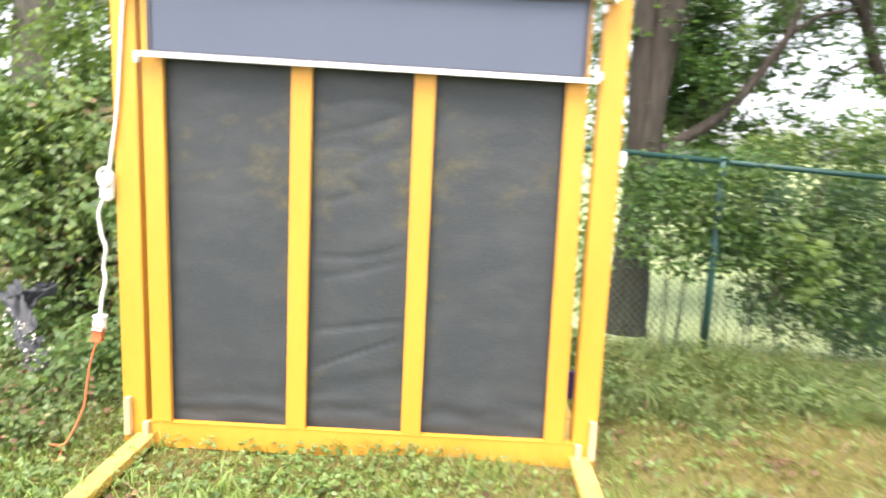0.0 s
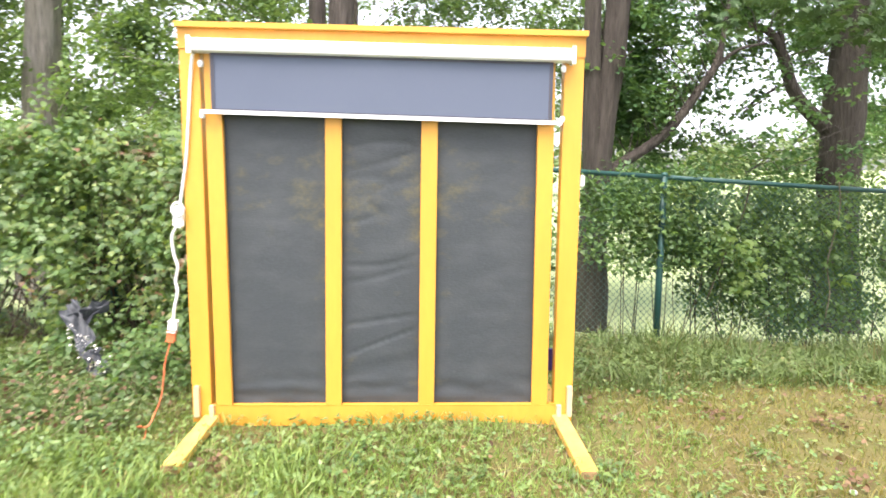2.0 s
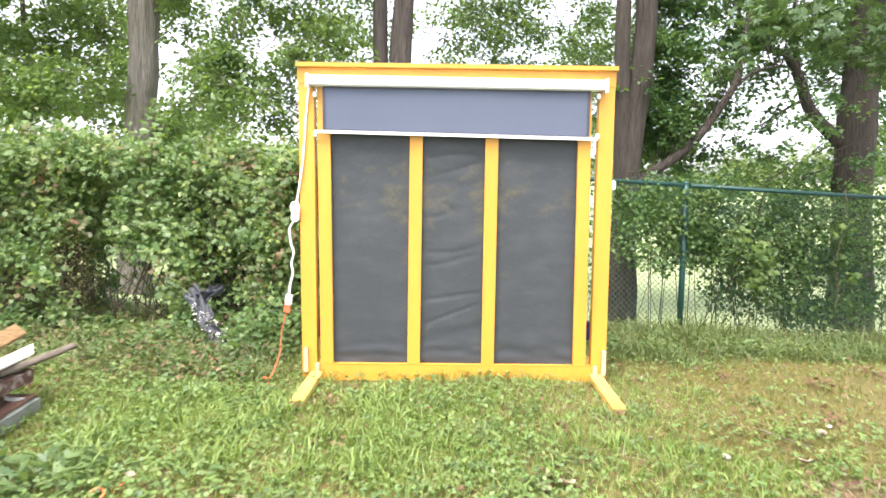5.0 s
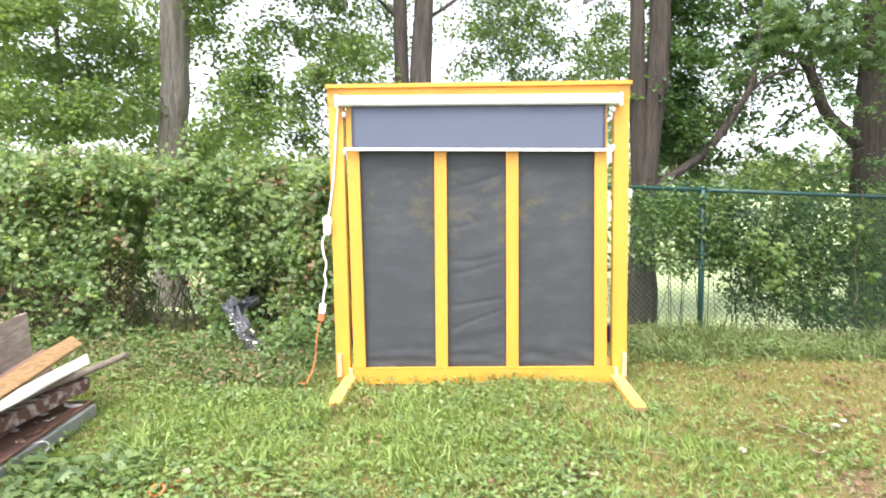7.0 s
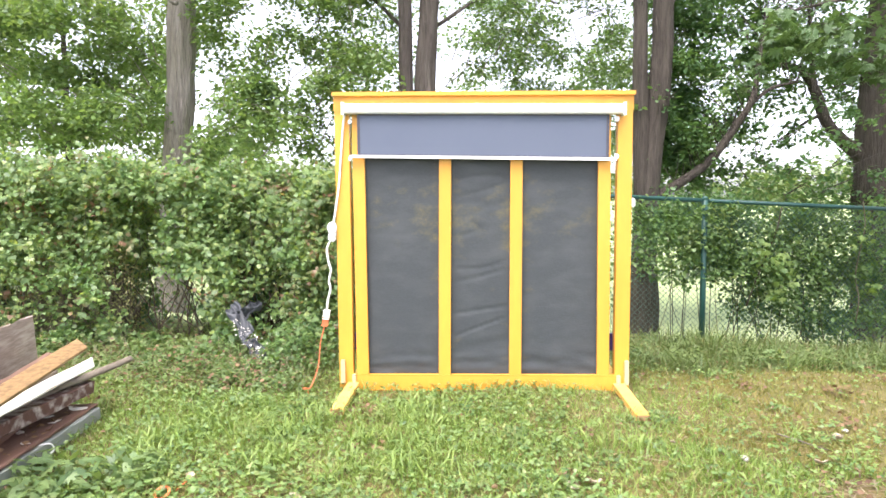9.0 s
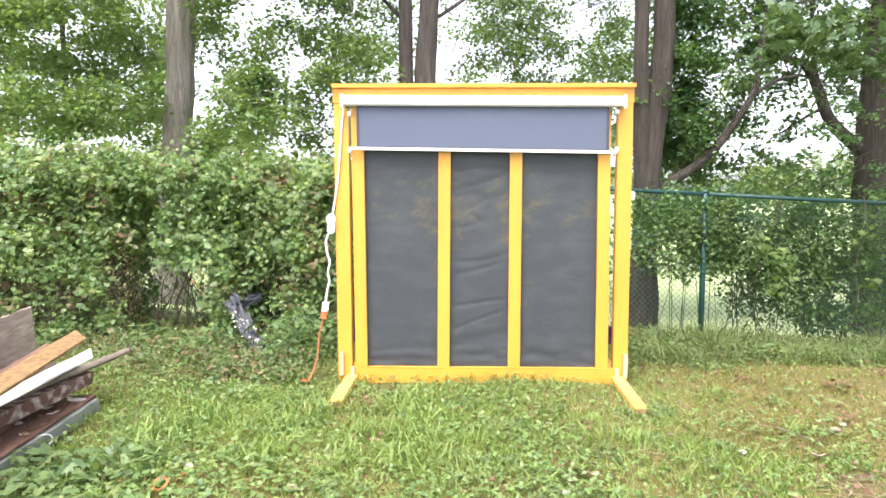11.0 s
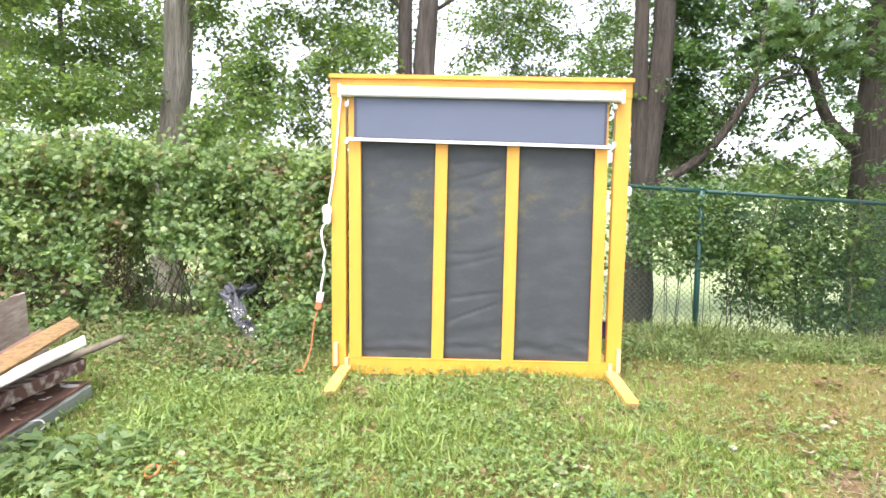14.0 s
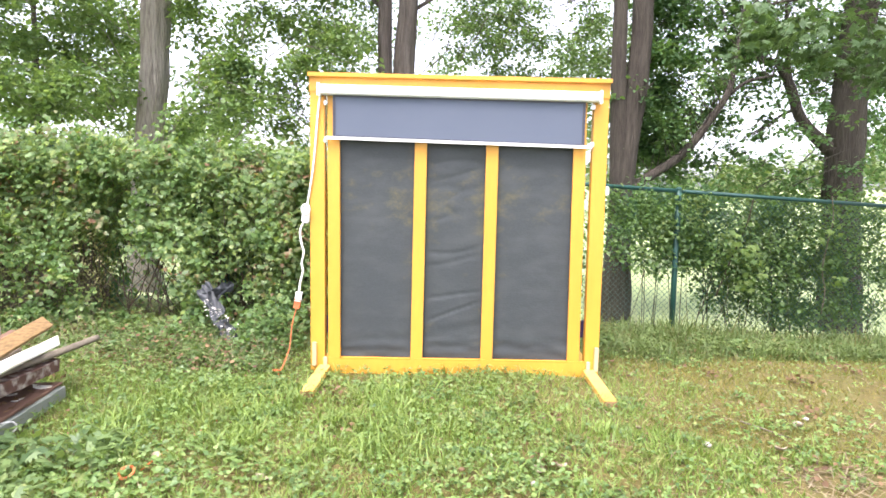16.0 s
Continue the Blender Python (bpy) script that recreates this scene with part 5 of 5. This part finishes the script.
# ---- scrap wood pile ----
def build_pile():
    up = Vector((0, 0, 1))

    def scrap(name, label, tip, turn, length, width, thick, mat, across=None, cut=0.0, rise=0.0, worn=1.0):
        """A board lying with its far end at tip; cut slants that end off."""
        d = Vector((turn, -1, rise)).normalized()
        tip = Vector(tip)
        a = Vector(across) if across else d.cross(up)
        a = (a - d * a.dot(d)).normalized()
        n = d.cross(a)
        seed = Vector((tip.x * 9, tip.z * 31, width * 17))
        c = min(0.006, thick * 0.25)
        prof = [(-1, -1, 1, 0), (-1, -1, 0, 1), (-1, 1, 0, -1), (-1, 1, 1, 0), (1, 1, -1, 0), (1, 1, 0, -1), (1, -1, 0, 1), (1, -1, -1, 0)]
        verts, faces, rings = [], [], 40
        for k in range(rings):
            t = k / (rings - 1)
            for i, (pa, pn, ca, cn) in enumerate(prof):
                u, w = pa * width / 2 + ca * c, pn * thick / 2 + cn * c
                wear = noise.noise(seed + Vector((t * 14, i * 0.35, 0)))
                u *= 1 + 0.05 * worn * wear
                w *= 1 + 0.18 * worn * noise.noise(seed + Vector((t * 9, i * 0.35, 5)))
                along = t * length
                if k == 0:
                    along += cut * (u / width + 0.5) + worn * 0.03 * noise.noise(seed + Vector((u * 60, w * 40, 2)))
                elif k == 1:
                    along = max(along, cut * (u / width + 0.5) + 0.02)
                sag = 0.008 * worn * noise.noise(seed + Vector((t * 3, 0, 8)))
                verts.append(tip + d * along + a * u + n * w + up * sag)
        for k in range(rings - 1):
            for i in range(8):
                j = (i + 1) % 8
                faces.append((k * 8 + i, k * 8 + j, (k + 1) * 8 + j, (k + 1) * 8 + i))
        faces += [tuple(range(7, -1, -1)), tuple((rings - 1) * 8 + i for i in range(8))]
        part("board", mesh_of("board", verts, faces, mat), mat, thing(name, label, "board", group="scrap wood pile"))

    scrap("brown_panel", "flat dark brown panel lying in the weeds", (-3.115, -0.87, 0.098), 0.082, 2.3, 0.50, 0.022, BROWN_BOARD, cut=0.05)
    scrap("grey_door", "grey-painted old door lying under the scrap boards", (-3.105, -0.87, 0.035), 0.084, 2.3, 0.51, 0.10, GREY_EDGE, cut=0.04)
    scrap("weathered_board", "weathered grey board within the scrap pile", (-3.13, -0.95, 0.143), 0.02, 2.2, 0.12, 0.068, GREY_WOOD, cut=0.08)
    scrap("peeling_board", "thick board with peeling white paint on the pile", (-2.945, -0.85, 0.240), -0.035, 2.1, 0.13, 0.088, PEELING, cut=-0.05)
    scrap("weathered_board", "weathered grey board within the scrap pile", (-3.06, -1.05, 0.300), 0.03, 2.1, 0.10, 0.066, GREY_WOOD, cut=0.1)
    scrap("weathered_board", "weathered grey board within the scrap pile", (-3.12, -1.00, 0.367), 0.06, 2.1, 0.11, 0.064, GREY_WOOD, cut=-0.08)
    scrap("white_board", "white painted board with a pointed end on the pile", (-3.005, -0.76, 0.368), 0.080, 2.2, 0.15, 0.012, WHITE_BOARD, cut=-0.26)
    stick = smooth_line([(-2.78, -0.52, 0.365), (-2.86, -0.80, 0.34), (-2.96, -1.10, 0.315), (-3.06, -1.5, 0.29)], 6)
    part("branch", mesh_of("branch", *tube(stick, np.linspace(0.024, 0.030, len(stick)), 12, True, 0.3), GREY_WOOD, True), GREY_WOOD, thing("grey_stick", "weathered grey round stick poking out of the pile", "stick", group="scrap wood pile"))
    scrap("red_board", "dark red-brown board standing on edge in the pile", (-3.25, -0.74, 0.285), 0.235, 2.1, 0.40, 0.05, BROWN_BOARD, across=(0, 0, 1), cut=0.1)
    scrap("pine_board", "bare yellowish pine board lying on the pile", (-3.04, -0.72, 0.53), 0.235, 2.3, 0.105, 0.036, PINE, across=(0.77, 0.2, -0.6), cut=0.06)
    scrap("plywood_sheet", "weathered brown plywood sheet standing on edge behind the pile", (-3.57, -0.46, 0.34), 0.2, 2.2, 0.72, 0.015, PLYWOOD, across=(-0.05, 0, 1), cut=0.02)
    rng = np.random.default_rng(3)
    n = 60
    t = rng.uniform(0.05, 1.6, n)
    x = -3.11 + 0.082 * t + rng.uniform(-0.05, 0.24, n)
    pts = np.stack([x, -0.88 - t, np.full(n, 0.114) + rng.uniform(0, 0.02, n)], 1)
    tagged(new("leaf_litter", leaves_at("leaf_litter", pts, 0.036, DEAD, rng, OVAL, (-0.3, 0.3), 1.2)), "dead leaves lying on the brown panel", "leaves", kind="stuff")
    for k, (t, off, size) in enumerate(((0.12, 0.17, 0.05), (0.30, 0.06, 0.028), (0.41, 0.16, 0.03), (0.62, 0.05, 0.036), (0.80, 0.19, 0.024), (1.05, 0.10, 0.04))):
        bm = bmesh.new()
        bmesh.ops.create_icosphere(bm, subdivisions=2, radius=size)
        for v in bm.verts:
            r = 1 + 0.9 * noise.noise(Vector((v.co.x / size, v.co.y / size, k * 3.7)))
            v.co = Vector((v.co.x * 1.5 * r, v.co.y * 0.7 * r, v.co.z * 0.10 + 0.25 * v.co.x * v.co.x / size))
        ob = tagged(part("paint_flake", bm, WHITE_BOARD, None), "curled white paint flake lying on the brown panel", "paint flake", "paint flakes")
        ob.matrix_basis = pose(-3.12 + 0.082 * t + off, -0.87 - t, 0.114, 3, 4, 40 * k)


build_pile()


def build_litter():
    rng = np.random.default_rng(15)
    # torn grey plastic caught in the vines
    t = thing("plastic_sheet", "torn grey plastic sheet crumpled in the vines", "plastic sheet")
    for k, (cx, cy, cz, ex, ey, ez, ux, uz) in enumerate(((-2.53, 1.02, 0.53, -2.30, 0.86, 0.24, 0.09, 0.10), (-2.46, 1.00, 0.40, -2.24, 1.04, 0.56, 0.13, -0.08), (-2.29, 0.84, 0.22, -2.13, 0.70, 0.07, 0.11, 0.05))):
        nx, nz = 14, 20
        u, v = np.meshgrid(np.linspace(-0.5, 0.5, nx), np.linspace(0, 1, nz))
        f = np.array([1 - 3 * abs(noise.noise(Vector((a * 2.5 + 3 * k, b * 3 + a, k)))) for a, b in zip(u.ravel(), v.ravel())]).reshape(u.shape)
        ragged = 1 + 0.2 * np.sin(9 * v + k) - 0.5 * v * (k == 1)
        x = cx + (ex - cx) * v + ragged * u * ux
        y = cy + (ey - cy) * v - 0.03 * f + 0.05 * u
        z = cz + (ez - cz) * v + ragged * u * uz + 0.02 * f
        a, b = np.meshgrid(np.arange(nz - 1), np.arange(nx - 1), indexing="ij")
        i = (a * nx + b).ravel()
        part("sheet", quads_mesh("sheet", np.stack([x, y, z], 2).reshape(-1, 3), np.stack([i, i + 1, i + nx + 1, i + nx], 1), GREY_PLASTIC), GREY_PLASTIC, t)
    n = 75
    u = rng.uniform(0, 1, n)
    pts = np.stack([-2.46 + 0.34 * u + rng.normal(0, 0.05, n), 0.84 - 0.16 * u, 0.42 - 0.28 * u + rng.normal(0, 0.04, n)], 1)
    tagged(new("paper_scraps", leaves_at("paper_scraps", pts, 0.019, WHITE_BOARD, rng, OVAL, (-1.2, 0.4), 1.3)), "small white paper scraps caught in the vines", "scraps", kind="stuff")
    for k, (x, y, r) in enumerate(((1.575, -1.5, 0.028), (2.45, -1.0, 0.022), (0.42, -2.05, 0.022))):
        bm = bmesh.new()
        bmesh.ops.create_icosphere(bm, subdivisions=2, radius=r)
        for w in bm.verts:
            w.co *= 1 + 0.25 * noise.noise(w.co * 40 + Vector((k, 0, 0)))
            w.co.z *= 0.6
        ob = tagged(part("stone", bm, STONE, None), "small pale stone lying in the grass", "stone")
        ob.location = (x, y, float(ground_z(x, y)) + r * 0.7)
    # pale curled leaves and scraps, a twig and a curl of plastic
    for k, (x, y, size) in enumerate(((-1.71, -1.95, 0.05), (-1.04, -2.17, 0.055), (-2.70, -0.74, 0.035), (0.47, -1.93, 0.06), (0.60, -1.86, 0.05), (2.30, -1.20, 0.06), (1.99, -1.59, 0.05), (-0.27, -1.69, 0.03), (1.20, -1.30, 0.035))):
        u, v = np.meshgrid(np.linspace(-1, 1, 7), np.linspace(-1, 1, 9))
        size *= 0.75
        wide = size * 0.6 * np.sqrt(np.clip(1 - v ** 2, 0.02, 1)) * (1 + 0.25 * np.sin(5 * v + k))
        curl = size * (0.35 * u ** 2 + 0.30 * v ** 2 + 0.08 * np.sin(6 * u + 4 * v + k))
        a, b = np.meshgrid(np.arange(8), np.arange(6), indexing="ij")
        i = (a * 7 + b).ravel()
        me = quads_mesh("dry_leaf", np.stack([u * wide, v * size, curl], 2).reshape(-1, 3), np.stack([i, i + 1, i + 8, i + 7], 1), DRY_LEAF)
        ob = tagged(part("dry_leaf", me, DRY_LEAF, None), "pale dry curled leaf lying in the grass", "leaf", "pale dry leaves")
        ob.matrix_basis = pose(x, y, float(ground_z(x, y)) + 0.03, 12 * math.sin(k), 14 * math.cos(2 * k), 71 * k)
    line = [(1.95, -1.10), (2.02, -1.20), (2.06, -1.28), (2.13, -1.40)]
    line = smooth_line([(x, y, float(ground_z(x, y)) + 0.035) for x, y in line], 5)
    part("twig", mesh_of("twig", *tube(line, np.linspace(0.006, 0.0035, len(line)), 7, True, 0.3), GREY_WOOD, True), GREY_WOOD, thing("fallen_twig", "thin dry grey twig lying in the worn grass", "twig"))
    curl = smooth_line([(-2.85, -1.66, 0.05), (-2.825, -1.64, 0.075), (-2.79, -1.60, 0.085), (-2.76, -1.57, 0.075), (-2.75, -1.56, 0.04), (-2.76, -1.585, 0.02)], 6)
    part("strip", mesh_of("strip", *tube(curl, [0.005] * len(curl), 6), CORD_WHITE, True), CORD_WHITE, thing("white_strip", "thin curled white plastic strip beside the scrap wood", "plastic strip"))
    brace = thing("purple_bar", "dark purple plastic bar lying behind the stand", "bar")
    part("bar", board((-1.2, 0.16, 0.36), (1.2, 0.16, 0.36), 0.14, 0.03, across=(0, 0, 1)), PURPLE, brace)


build_litter()
